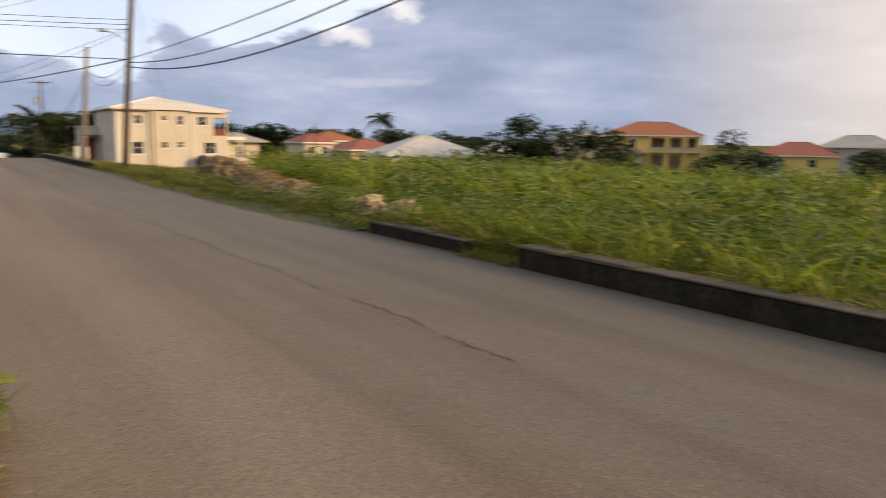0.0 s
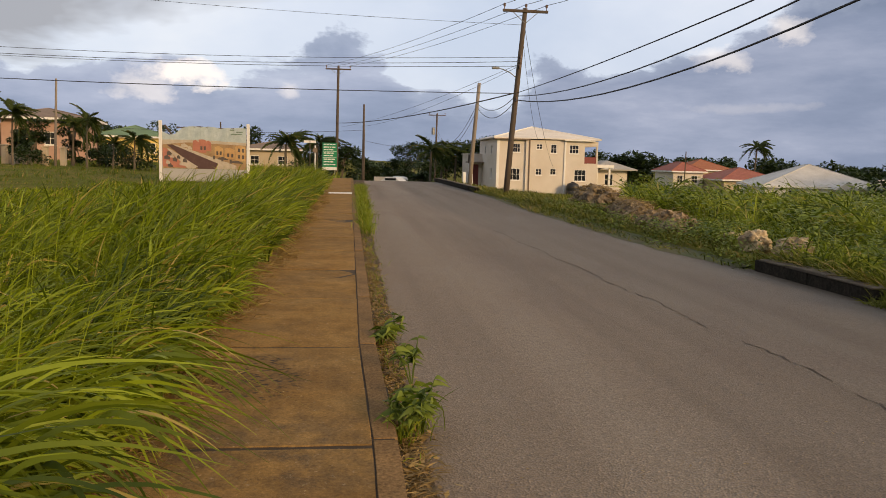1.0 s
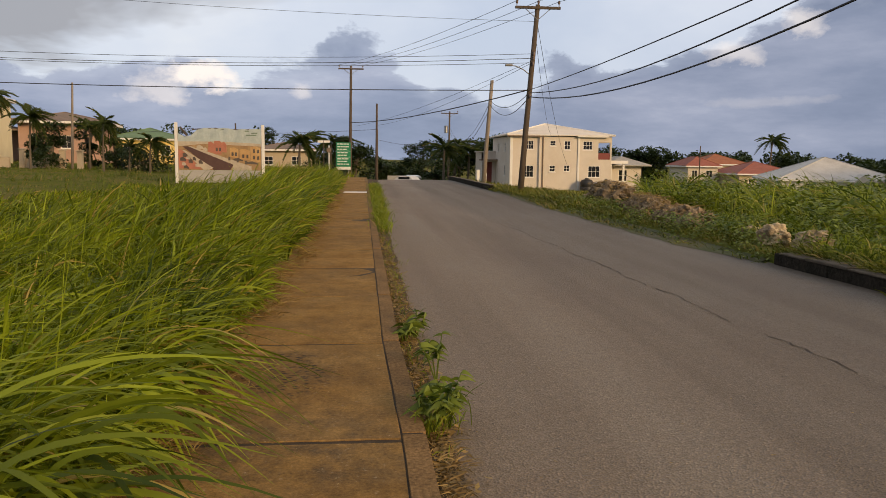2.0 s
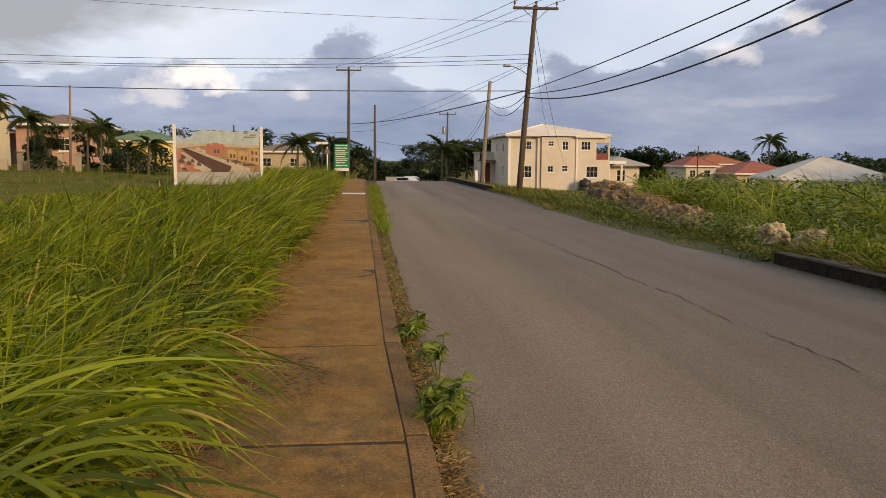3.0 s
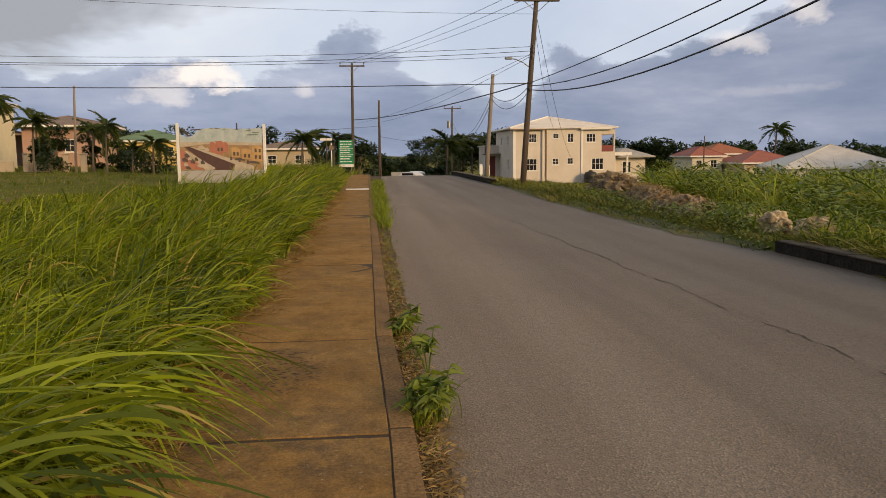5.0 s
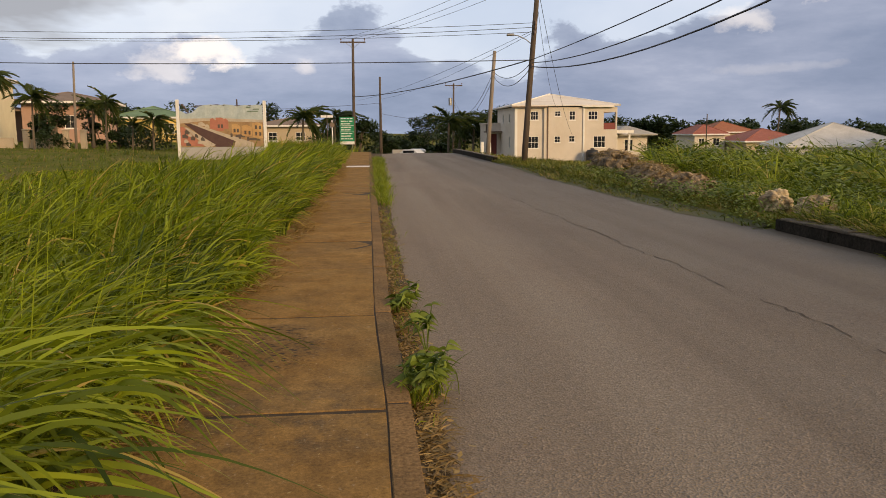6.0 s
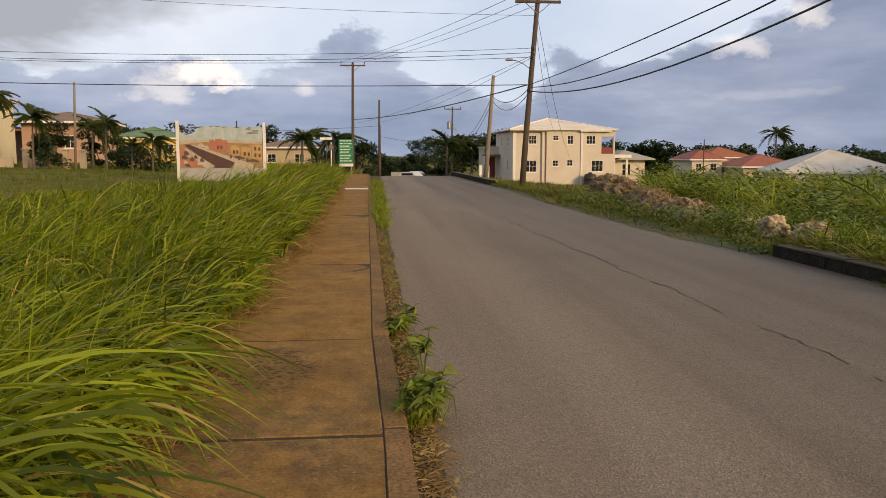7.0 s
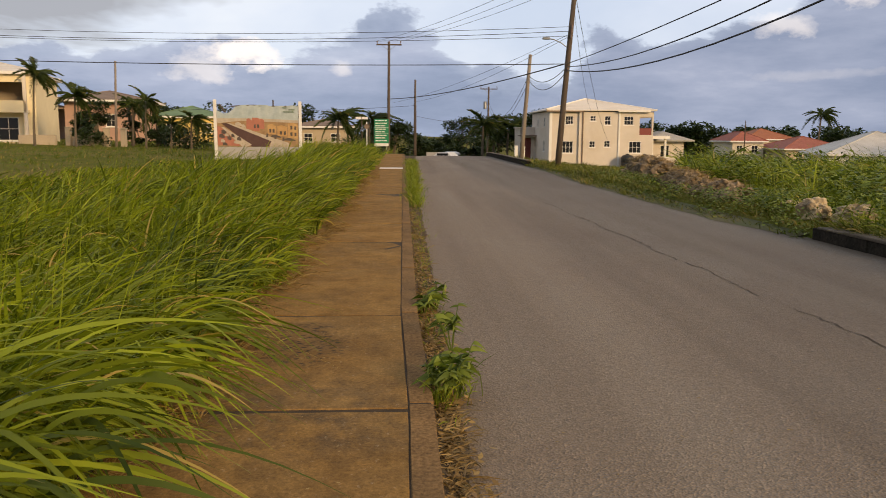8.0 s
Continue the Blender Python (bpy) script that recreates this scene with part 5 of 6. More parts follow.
for y in (1.1, 2.4, 3.7, 5.0):
    for sx in (-1, 1):
        bm = bmesh.new()
        box(bm, sx * 0.955 - 0.03, sx * 0.955 + 0.03, y - 0.5, y + 0.5, 1.4, 1.9, bevel=0.02)
        part("side_window", bm, M_GLASS, bus)
for y in (1.1, 4.8):
    for sx in (-1, 1):
        wheel(bus, sx * 0.86, y, 0.33, 0.33)
for sx in (-1, 1):
    bm = bmesh.new()
    box(bm, sx * 1.08 - 0.1, sx * 1.08 + 0.1, 0.1, 0.2, 1.5, 1.8, bevel=0.03)
    part("mirror", bm, M_RUBBER, bus)

car = thing("parked_car", pose(4.4, 88.0, float(road_z(88.0)) + 0.02, 0, 0, -35), "white parked car mostly hidden behind the crest", "car")
bm = bmesh.new()
prof = [(-2.0, 0.35), (-2.0, 0.85), (-1.15, 0.98), (-0.45, 1.48), (0.8, 1.5), (1.5, 1.02), (2.0, 0.95), (2.05, 0.35)]
L = [bm.verts.new((x, -0.82 + (0.12 if z > 1.2 else 0), z)) for x, z in prof]
R = [bm.verts.new((x, 0.82 - (0.12 if z > 1.2 else 0), z)) for x, z in prof]
bm.faces.new(L)
bm.faces.new(R[::-1])
for k in range(len(prof)):
    j = (k + 1) % len(prof)
    bm.faces.new((L[k], R[k], R[j], L[j]))
bmesh.ops.recalc_face_normals(bm, faces=bm.faces[:])
part("body", bm, M_CARWHITE, car)
for y in (-0.79, 0.75):
    bm = bmesh.new()
    box(bm, -0.5, 0.95, y, y + 0.04, 1.05, 1.38, bevel=0.01)
    part("side_glass", bm, M_GLASS, car)
for x in (-1.25, 1.3):
    for y in (-0.75, 0.75):
        bm = bmesh.new()
        tube(bm, [(x, y - 0.09, 0.3), (x, y + 0.09, 0.3)], 0.31, 16)
        part("wheel", bm, M_RUBBER, car)
# pale boundary wall and posts beyond the crest
g = float(ground_z(4, 120))
bm = bmesh.new()
box(bm, 3.2, 6.6, 120, 120.25, g - 0.3, -1.15, bevel=0.02)
tagged(part("boundary_wall", bm, M_GREYWALL), "pale grey boundary wall at the bottom of the hill", "wall")
for x, y, h in ((10.0, 66, 1.3), (8.6, 60.5, 1.0)):
    g = float(ground_z(x, y))
    bm = bmesh.new()
    box(bm, x - 0.12, x + 0.12, y - 0.12, y + 0.12, g - 0.2, g + h, bevel=0.02)
    tagged(part("marker_post", bm, M_WHITE), "short white concrete post by the roadside", "post", "roadside posts")

# ---- plants ----
def blade_strips(base, h, reach, lean, width, segs, droop):
    """Grass blades as tapering arched strips. base (n,3); h, reach, lean (angle), width, droop (n,)."""
    n = len(base)
    s = np.linspace(0, 1, segs + 1)[None, :]
    hx, hy = np.cos(lean)[:, None], np.sin(lean)[:, None]
    out = reach[:, None] * (0.25 * s + 0.75 * s ** 2)
    up = h[:, None] * (s - droop[:, None] * s ** 2.4)
    half = 0.5 * width[:, None] * np.clip(0.55 + 1.3 * s, 0, 1) * (1 - s ** 2.2) + 0.0004
    cx = base[:, 0:1] + hx * out
    cy = base[:, 1:2] + hy * out
    cz = base[:, 2:3] + up
    twist = np.random.uniform(-1.35, 1.35, (n, 1))
    sx, sy, sz = -hy * np.cos(twist), hx * np.cos(twist), np.sin(twist)
    A = np.stack([cx - sx * half, cy - sy * half, cz - sz * half], -1)
    B = np.stack([cx + sx * half, cy + sy * half, cz + sz * half], -1)
    V = np.stack([A, B], 2).reshape(-1, 3)
    k = np.arange(n)[:, None] * (2 * (segs + 1)) + 2 * np.arange(segs)[None, :]
    k = k.ravel()
    return V, np.stack([k, k + 1, k + 3, k + 2], 1)


def joined(name, pieces, material, label, category):
    V, Q, o = [], [], 0
    for v, q in pieces:
        V.append(v)
        Q.append(q + o)
        o += len(v)
    return tagged(new(name, quad_mesh(name, np.concatenate(V), np.concatenate(Q), material)), label, category, kind="stuff")


def scatter(n, x0, x1, y0, y1, clump=0.0, per=10):
    """Points over a rectangle, gathered in tufts where clump is the tuft's radius."""
    if clump:
        m = max(n // per, 1)
        cx, cy = np.random.uniform(x0, x1, m), np.random.uniform(y0, y1, m)
        i = np.random.randint(0, m, n)
        return cx[i] + np.random.normal(0, clump, n), cy[i] + np.random.normal(0, clump, n), i
    return np.random.uniform(x0, x1, n), np.random.uniform(y0, y1, n), np.zeros(n, dtype=int)


def patchy(x, y, scale, seed):
    """Smooth value about 0 to 1 over the land, for uneven height and cover."""
    return 0.5 + 0.25 * np.sin(x * scale + seed) * np.cos(y * scale * 0.8 + seed * 2) + 0.25 * np.sin((x + y) * scale * 0.45 + seed * 3)


STONES = ((7.35, 13.55, 0.5), (7.60, 12.75, 0.5), (7.1, 13.0, 0.3), (7.2, 12.3, 0.35), (7.85, 15.2, 0.2), (7.66, 18.5, 0.65), (7.66, 17.5, 0.6), (7.70, 19.5, 0.6), (7.9, 21.6, 0.72), (7.88, 20.6, 0.62), (7.9, 22.7, 0.62), (8.75, 27.5, 0.9), (8.6, 26.6, 0.6))


def clear_of_stones(x, y):
    """True where no boulder or rubble lies."""
    ok = np.ones(len(x), dtype=bool)
    for sx, sy, r in STONES:
        ok &= (x - sx) ** 2 + (y - sy) ** 2 > r * r
    return ok


def grass_zone(n, x0, x1, y0, y1, hmin, hmax, wid, segs, wind, spread, clump, per, keep=None, reach=0.55, droop=(0.1, 0.65), edge=None):
    x, y, i = scatter(n, x0, x1, y0, y1, clump, per)
    ok = keep(x, y) & clear_of_stones(x, y)
    x, y = x[ok], y[ok]
    m = len(x)
    i = i[ok]
    tall = np.random.uniform(0.65, 1.2, i.max() + 1)[i]
    h = np.random.uniform(hmin, hmax, m) * (0.75 + 0.5 * patchy(x, y, 0.8, 1.0)) * tall
    if edge is not None:      # shorter where the tufts meet the pavement
        h *= np.clip(0.62 + 0.55 * (edge - x), 0.55, 1.0)
    lean = wind + np.random.normal(0, spread * 0.6, i.max() + 1)[i] + np.random.normal(0, spread * 0.75, m)
    r = h * np.random.uniform(0.4, 1.3, m) * reach
    base = np.stack([x, y, ground_z(x, y) - 0.03], 1)
    return blade_strips(base, h, r, lean, np.random.uniform(0.5, 1.35, m) * wid, segs, np.random.uniform(*droop, m))


np.random.seed(5)
WIND = radians(-12)      # the grass leans over the pavement
EDGE = -1.21
near_keep = lambda x, y: (x < EDGE + 0.10 * np.sin(y * 1.7) + 0.05 * np.sin(y * 5.1)) & (x > -9)
pieces = [
    grass_zone(13500, -4.2, EDGE, 3.4, 9.0, 0.8, 1.3, 0.029, 8, WIND, 1.05, 0.06, 40, near_keep, 0.60, (0.25, 0.9), EDGE),
    grass_zone(5200, -4.2, EDGE - 0.1, 0.9, 3.4, 0.8, 1.3, 0.030, 9, WIND, 0.9, 0.06, 34, near_keep, 0.70, (0.35, 0.95), EDGE),
    grass_zone(5000, -6.0, EDGE, -9.0, 1.0, 0.45, 1.0, 0.030, 5, WIND, 0.8, 0.12, 24, lambda x, y: near_keep(x, y) & (x < -1.5), 0.5),
    grass_zone(14000, -4.4, EDGE, 9.0, 18.0, 0.85, 1.35, 0.040, 6, WIND, 1.0, 0.09, 40, lambda x, y: near_keep(x + 0.1, y) & (x > -4.4), 0.55, (0.2, 0.85), EDGE),
]
# long broad blades arching close by over the pavement's edge
m = 420
x, y = -1.25 - np.abs(np.random.normal(0, 0.6, m)), np.random.uniform(1.4, 5.4, m)
h = np.random.uniform(0.7, 1.2, m)
pieces.append(blade_strips(np.stack([x, y, ground_z(x, y)], 1), h, h * np.random.uniform(0.6, 1.15, m), WIND + np.random.normal(-0.2, 0.42, m), np.random.uniform(0.026, 0.044, m), 14, np.random.uniform(0.7, 1.08, m)))
m = 70
x, y = np.random.uniform(-2.2, -1.35, m), np.random.uniform(1.3, 3.2, m)
h = np.random.uniform(1.2, 1.7, m)
pieces.append(blade_strips(np.stack([x, y, ground_z(x, y)], 1), h, h * np.random.uniform(0.45, 0.9, m), WIND + np.random.normal(-0.15, 0.4, m), np.random.uniform(0.026, 0.042, m), 14, np.random.uniform(0.5, 0.9, m)))
# bare stalks standing out of the tufts
m = 700
x, y = np.random.uniform(-4.0, EDGE - 0.1, m), np.random.uniform(2.5, 16.0, m)
h = np.random.uniform(0.8, 1.4, m)
pieces.append(blade_strips(np.stack([x, y, ground_z(x, y)], 1), h, h * np.random.uniform(0.1, 0.4, m), WIND + np.random.normal(0, 0.4, m), np.random.uniform(0.006, 0.010, m), 6, np.random.uniform(0.0, 0.25, m)))
joined("tall_grass", pieces, M_GRASS, "tall bright green guinea grass leaning over the pavement in the wind", "grass")
pieces = [
    grass_zone(15000, -4.2, EDGE, 18.0, 40.0, 0.85, 1.5, 0.045, 5, WIND, 0.95, 0.13, 30, lambda x, y: (x < EDGE - 0.1 + 0.1 * np.sin(y)) & (x > -4.4), 0.5, (0.2, 0.8), EDGE),
    grass_zone(9000, -10.0, -3.6, 18.0, 34.0, 0.12, 0.36, 0.045, 3, WIND, 1.0, 0.25, 16, lambda x, y: x < -3.5, 0.6),
    grass_zone(15000, -10.0, -4.0, 3.0, 18.0, 0.42, 0.8, 0.034, 5, WIND, 1.0, 0.10, 34, lambda x, y: x < -3.9, 0.6, (0.25, 0.9)),
    grass_zone(9000, -16.0, -4.2, 8.0, 20.0, 0.22, 0.48, 0.036, 4, WIND, 0.9, 0.16, 22, lambda x, y: x < -4.2, 0.6),
    grass_zone(12000, -9.0, -1.6, 40.0, 72.0, 0.55, 1.15, 0.05, 3, WIND, 0.8, 0.25, 16, lambda x, y: (x < -1.5 + bend(y)) & (np.abs(x + 2.0) > 0.5), 0.5),
]
joined("grass_bank", pieces, M_GRASS, "thick bank of tall green grass running along the pavement", "grass")
# dry thatch at the grass foot and straw in the gutter
m = 3600
y = np.random.uniform(2.0, 30.0, m) ** 1.0
x = EDGE + np.abs(np.random.normal(0, 0.13, m)) - 0.04 + 0.12 * np.sin(y * 1.7)
h = np.random.uniform(0.03, 0.22, m)
p1 = blade_strips(np.stack([x, y, np.maximum(ground_z(x, y), 0.0)], 1), h, np.random.uniform(0.06, 0.28, m), np.random.normal(0, 0.9, m), np.random.uniform(0.006, 0.012, m), 3, np.random.uniform(0.3, 0.95, m))
m = 2600
y = 3.0 + np.random.exponential(6.0, m)
x = 0.25 + kerb_line(y) + np.random.uniform(0, 0.22, m) * np.random.random(m)
p2 = blade_strips(np.stack([x, y, np.full(m, -0.085)], 1), np.random.uniform(0.01, 0.05, m), np.random.uniform(0.05, 0.16, m), np.random.uniform(0, 6.28, m), np.random.uniform(0.005, 0.011, m), 2, np.random.uniform(0.2, 0.9, m))
m = 150
x, y = np.random.normal(-1.12, 0.06, m), np.random.normal(5.35, 0.12, m)
h = np.random.uniform(0.18, 0.42, m)
p3 = blade_strips(np.stack([x, y, np.full(m, 0.0)], 1), h, h * np.random.uniform(0.5, 1.1, m), np.random.normal(-0.2, 0.6, m), np.random.uniform(0.008, 0.016, m), 5, np.random.uniform(0.5, 1.0, m))
joined("dry_straw", [p1, p2, p3], M_STRAW, "dry straw and dead grass along the pavement edges", "straw")

# rough grass of the open plot behind
pieces = [
    grass_zone(24000, -42.0, -6.0, 18.0, 58.0, 0.05, 0.22, 0.05, 2, WIND, 1.2, 0.3, 8, lambda x, y: (x < -5) & (x > -45), 0.5),
    grass_zone(12000, -50.0, -4.0, 58.0, 100.0, 0.12, 0.4, 0.10, 2, WIND, 1.2, 0.4, 8, lambda x, y: x < -3.0, 0.5),
]
pieces.append(grass_zone(5000, -40.0, -5.0, 16.0, 56.0, 0.2, 0.5, 0.03, 3, WIND, 1.2, 0.10, 22, lambda x, y: x < -4.6, 0.6))
joined("plot_grass", pieces, M_GRASSFAR, "short olive grass over the open plot", "grass")


def leaf_quads(c, size, flat=0.5):
    """Small folded leaves at the centres c (n,3)."""
    n = len(c)
    a = np.random.uniform(0, 2 * np.pi, n)
    e = np.random.uniform(-0.9, 0.9, n) * (1 - flat) - 0.25
    d = np.stack([np.cos(a) * np.cos(e), np.sin(a) * np.cos(e), np.sin(e)], 1)
    s = np.stack([-np.sin(a), np.cos(a), np.random.uniform(-0.5, 0.5, n)], 1)
    L = (size * np.random.uniform(0.6, 1.4, n))[:, None]
    V = np.stack([c - d * L * 0.5, c + s * L * 0.26, c + d * L * 0.5, c - s * L * 0.26], 1).reshape(-1, 3)
    k = np.arange(n)[:, None] * 4
    return V, k + np.arange(4)[None, :]


# field of weeds across the road
np.random.seed(8)
rk = lambda x, y: ((x > 7.6) | (y < 12.0) | (y > 24)) & (x > 6.78 + 0.12 * np.sin(y * 1.3)) & ~((np.abs(x - 7.7) < 0.6) & (np.abs(y - 20.0) < 3.0)) & (x < 60)
RW = radians(160)
pieces = [
    grass_zone(22000, 6.8, 16.0, 1.0, 18.0, 0.3, 0.95, 0.028, 5, RW, 2.0, 0.10, 26, rk, 0.6, (0.2, 0.9)),
    grass_zone(20000, 9.5, 26.0, 8.0, 40.0, 0.9, 1.9, 0.05, 6, RW, 1.5, 0.14, 30, lambda x, y: rk(x, y) & (x > 8.9) & (x > 0.36 * y + 0.2), 0.6, (0.25, 0.95)),
    grass_zone(18000, 16.0, 44.0, 2.0, 60.0, 0.5, 1.15, 0.07, 3, RW, 1.5, 0.35, 12, lambda x, y: (x > 15) & (x > 0.37 * y), 0.6),
    grass_zone(14000, 26.0, 95.0, 10.0, 84.0, 0.35, 0.8, 0.13, 2, RW, 1.0, 0.6, 10, lambda x, y: (x > 26) & ~((x < 62) & (y > 76)), 0.6),
]
joined("weed_grass", pieces, M_WEED, "overgrown field of tall green grass and weeds across the road", "weeds")
pieces = []
for n, x0, x1, y0, y1, hz, sz in ((20000, 6.85, 14, 0.5, 18, 0.65, 0.085), (18000, 9, 24, 4, 40, 1.1, 0.15), (16000, 16, 50, 2, 60, 0.75, 0.24), (10000, 40, 100, 10, 84, 0.6, 0.40)):
    x, y, i = scatter(n, x0, x1, y0, y1, 0.28 if x1 < 30 else 0.7, 40)
    ok = (x > 6.80) & ((x > 0.35 * y) | (y < 20)) & clear_of_stones(x, y) & ~((x > 40) & (x < 62) & (y > 76)) & ~((np.abs(x - 7.7) < 0.65) & (np.abs(y - 20) < 3.2))
    x, y = x[ok], y[ok]
    z = ground_z(x, y) + np.random.uniform(0.08, 1.0, len(x)) ** 0.7 * hz * (0.55 + 0.8 * patchy(x, y, 0.5, 4.0))
    pieces.append(leaf_quads(np.stack([x, y, z], 1), sz))
joined("weed_leaves", pieces, M_WEEDLEAF, "broad leaved creeping weeds tangled through the field grass", "weeds")
# leafy mounds standing out of the field
pieces = []
for k in range(150):
    d, b = 9.5 + 34 * random.random() ** 1.4, radians(random.uniform(27, 80))
    cx, cy = d * math.sin(b), d * math.cos(b)
    if cx < 9.2:
        continue
    m, r, h = 200, random.uniform(0.3, 0.75) * (1 + d / 40), random.uniform(0.45, 0.95) * (1 + d / 60)
    v = np.random.normal(0, 1, (m, 3))
    v /= np.linalg.norm(v, axis=1)[:, None]
    v *= np.random.uniform(0.5, 1.1, (m, 1))
    g = float(ground_z(cx, cy))
    pieces.append(leaf_quads(np.stack([cx + v[:, 0] * r, cy + v[:, 1] * r, g + np.abs(v[:, 2]) * h], 1), 0.07 + d * 0.005, 0.4))
joined("weed_mounds", pieces, M_MOUND, "leafy green weed mounds standing in the field", "weeds")
# verge grass by the poles and in front of the cream house
vk = lambda x, y: x > 6.42 - 0.40 * np.clip((y - 12.2) / 2.5, 0, 1) * np.clip((34 - y) / 8, 0, 1) + 0.08 * np.sin(y * 0.9) + 0.05 * np.sin(y * 2.9)
pieces = [
    grass_zone(16000, 5.95, 9.2, 12.1, 25.0, 0.08, 0.30, 0.022, 4, RW, 2.0, 0.10, 14, vk, 0.7),
    grass_zone(12000, 5.95, 9.2, 25.0, 42.0, 0.12, 0.42, 0.03, 3, RW, 2.0, 0.12, 12, vk, 0.7),
    grass_zone(9000, 7.0, 28.0, 40.0, 79.0, 0.15, 0.40, 0.06, 2, RW, 1.5, 0.3, 8, lambda x, y: x > 7.0, 0.5),
]
pieces.append(grass_zone(1500, 6.38, 7.0, 7.7, 9.1, 0.08, 0.3, 0.02, 3, RW, 1.5, 0.1, 12, lambda x, y: (x > 6.36) & (y > 7.8) & (y < 9.0), 0.7))
pieces.append(grass_zone(2500, 6.72, 6.9, -2.0, 12.4, 0.25, 0.5, 0.02, 3, radians(180), 0.8, 0.05, 10, lambda x, y: (x > 6.72), 0.9))
joined("verge_grass", pieces, M_VERGE, "short yellowing grass on the roadside verge", "grass")

# dark broad leaved weeds round the stones and along the road's edge
np.random.seed(18)
x, y, i = scatter(12000, 6.2, 9.0, 12.0, 27.0, 0.17, 45)
ok = (x > 6.15 + 0.10 * np.sin(y * 1.1)) & clear_of_stones(x, y)
x, y = x[ok], y[ok]
z = ground_z(x, y) + 0.02 + np.random.uniform(0, 1, len(x)) ** 1.2 * 0.34 * np.clip((x - 6.0) / 0.8, 0.15, 1)
joined("verge_weeds", [leaf_quads(np.stack([x, y, z], 1), 0.075)], M_WEEDLEAF, "dark leafy creeping weeds round the roadside stones", "weeds")

# dead stalks and creepers lying over the rubble
np.random.seed(23)
pieces = []
for cx, cy, lx, ly, h, m in ((7.72, 18.5, 0.5, 1.35, 0.46, 260), (7.95, 21.6, 0.6, 1.6, 0.64, 420), (8.75, 27.5, 0.85, 1.3, 0.85, 700)):
    a, r = np.random.uniform(0, 6.28, m), np.sqrt(np.random.uniform(0, 1, m))
    x, y = cx + lx * r * np.cos(a), cy + ly * r * np.sin(a)
    z = ground_z(x, y) + h * np.sqrt(np.maximum(1 - r * r, 0)) * 0.95
    up = np.random.uniform(0.05, 0.28, m)
    pieces.append(blade_strips(np.stack([x, y, z], 1), up, up * np.random.uniform(0.8, 2.4, m), np.random.uniform(0, 6.28, m), np.random.uniform(0.008, 0.022, m), 4, np.random.uniform(0.4, 1.2, m)))
joined("dead_stalks", pieces, M_STRAW, "dead brown stalks tangled over the rubble", "stalks")

# washed soil over the far edge of the asphalt
bm = bmesh.new()
prev = None
for k in range(0, 190):
    y = 12.2 + k * 0.15
    inner = 6.38 - 0.42 * min(1, (y - 12.2) / 2.5) * min(1, max(0.1, (36 - y) / 8)) + 0.09 * noise.noise((y * 0.8, 2, 0)) + 0.06 * noise.noise((y * 3.3, 7, 0))
    row = [bm.verts.new((inner, y, road_top(inner, y) + 0.004)), bm.verts.new(((inner + 6.65) / 2, y, road_top(6.4, y) + 0.03)), bm.verts.new((6.72, y, road_top(6.5, y) + 0.07))]
    if prev:
        for a in (0, 1):
            bm.faces.new((prev[a], prev[a + 1], row[a + 1], row[a]))
    prev = row
tagged(part("verge_soil", bm, M_SOIL, smooth=True), "dark soil and moss washed over the road's far edge", "soil", kind="structure")

# kerb weeds: separate leafy plants in the gutter
def kerb_weed(x, y, h, n, seed, label, grassy=False):
    np.random.seed(seed)
    z = road_top(0.5, y) + 0.02
    ob = thing("kerb_weed", pose(x, y, z), label, "weed", "weeds in the gutter")
    for k in range(n):
        a, l = np.random.uniform(0, 6.28), h * np.random.uniform(0.6, 1.1)
        t = Vector((math.cos(a) * l * 0.4, math.sin(a) * l * 0.4, l * 0.85))
        bm = bmesh.new()
        tube(bm, [(0, 0, -0.03), t * 0.5 + Vector((0, 0, l * 0.08)), t], [0.006, 0.005, 0.003], 5)
        stem = part("stem", bm, M_WEEDLEAF, ob)
        V, Q, o = [], [], 0
        for q in range(12):
            L = np.random.uniform(0.07, 0.14)
            b = np.array([[*(t * np.random.uniform(0.5, 1.0))]])
            v, qd = blade_strips(b, np.array([L * 0.35]), np.array([L]), np.array([q * 0.9 + np.random.uniform(-0.3, 0.3)]), np.array([L * 0.34]), 4, np.array([1.8]))
            V.append(v)
            Q.append(qd + o)
            o += len(v)
        leaves = new("leaf_whorl", quad_mesh("leaf_whorl", np.concatenate(V), np.concatenate(Q), M_WEEDLEAF))
        leaves.parent = stem
    if grassy:
        m = 46
        b = np.random.normal(0, 0.05, (m, 3))
        b[:, 2] = -0.02
        hh = np.random.uniform(0.12, 0.34, m)
        v, qd = blade_strips(b, hh, hh * 0.7, np.random.uniform(0, 6.28, m), np.full(m, 0.009), 4, np.random.uniform(0.1, 0.6, m))
        g = new("grass_tuft", quad_mesh("grass_tuft", v, qd, M_GRASS))
        g.parent = ob


kerb_weed(0.33, 4.42, 0.30, 7, 1, "green leafy weed with grass growing in the gutter", True)
kerb_weed(0.43, 4.62, 0.34, 7, 2, "green leafy weed with drooping leaves in the gutter", True)
kerb_weed(0.34, 4.95, 0.24, 4, 6, "small leafy weed in the gutter grit")
kerb_weed(0.45, 5.55, 0.40, 4, 3, "tall drooping leafy weed in the gutter")
kerb_weed(0.27, 6.72, 0.24, 6, 4, "low leafy weed in the gutter grit")
kerb_weed(0.38, 6.95, 0.26, 5, 5, "low leafy weed in the gutter grit")
np.random.seed(12)
m = 5200
y = np.concatenate([np.random.uniform(17, 46, m - 700), np.random.uniform(4, 17, 700)])
x = 0.30 + 0.5 * bend(y) + np.random.normal(0, 0.06, m) * (1 + y / 30)
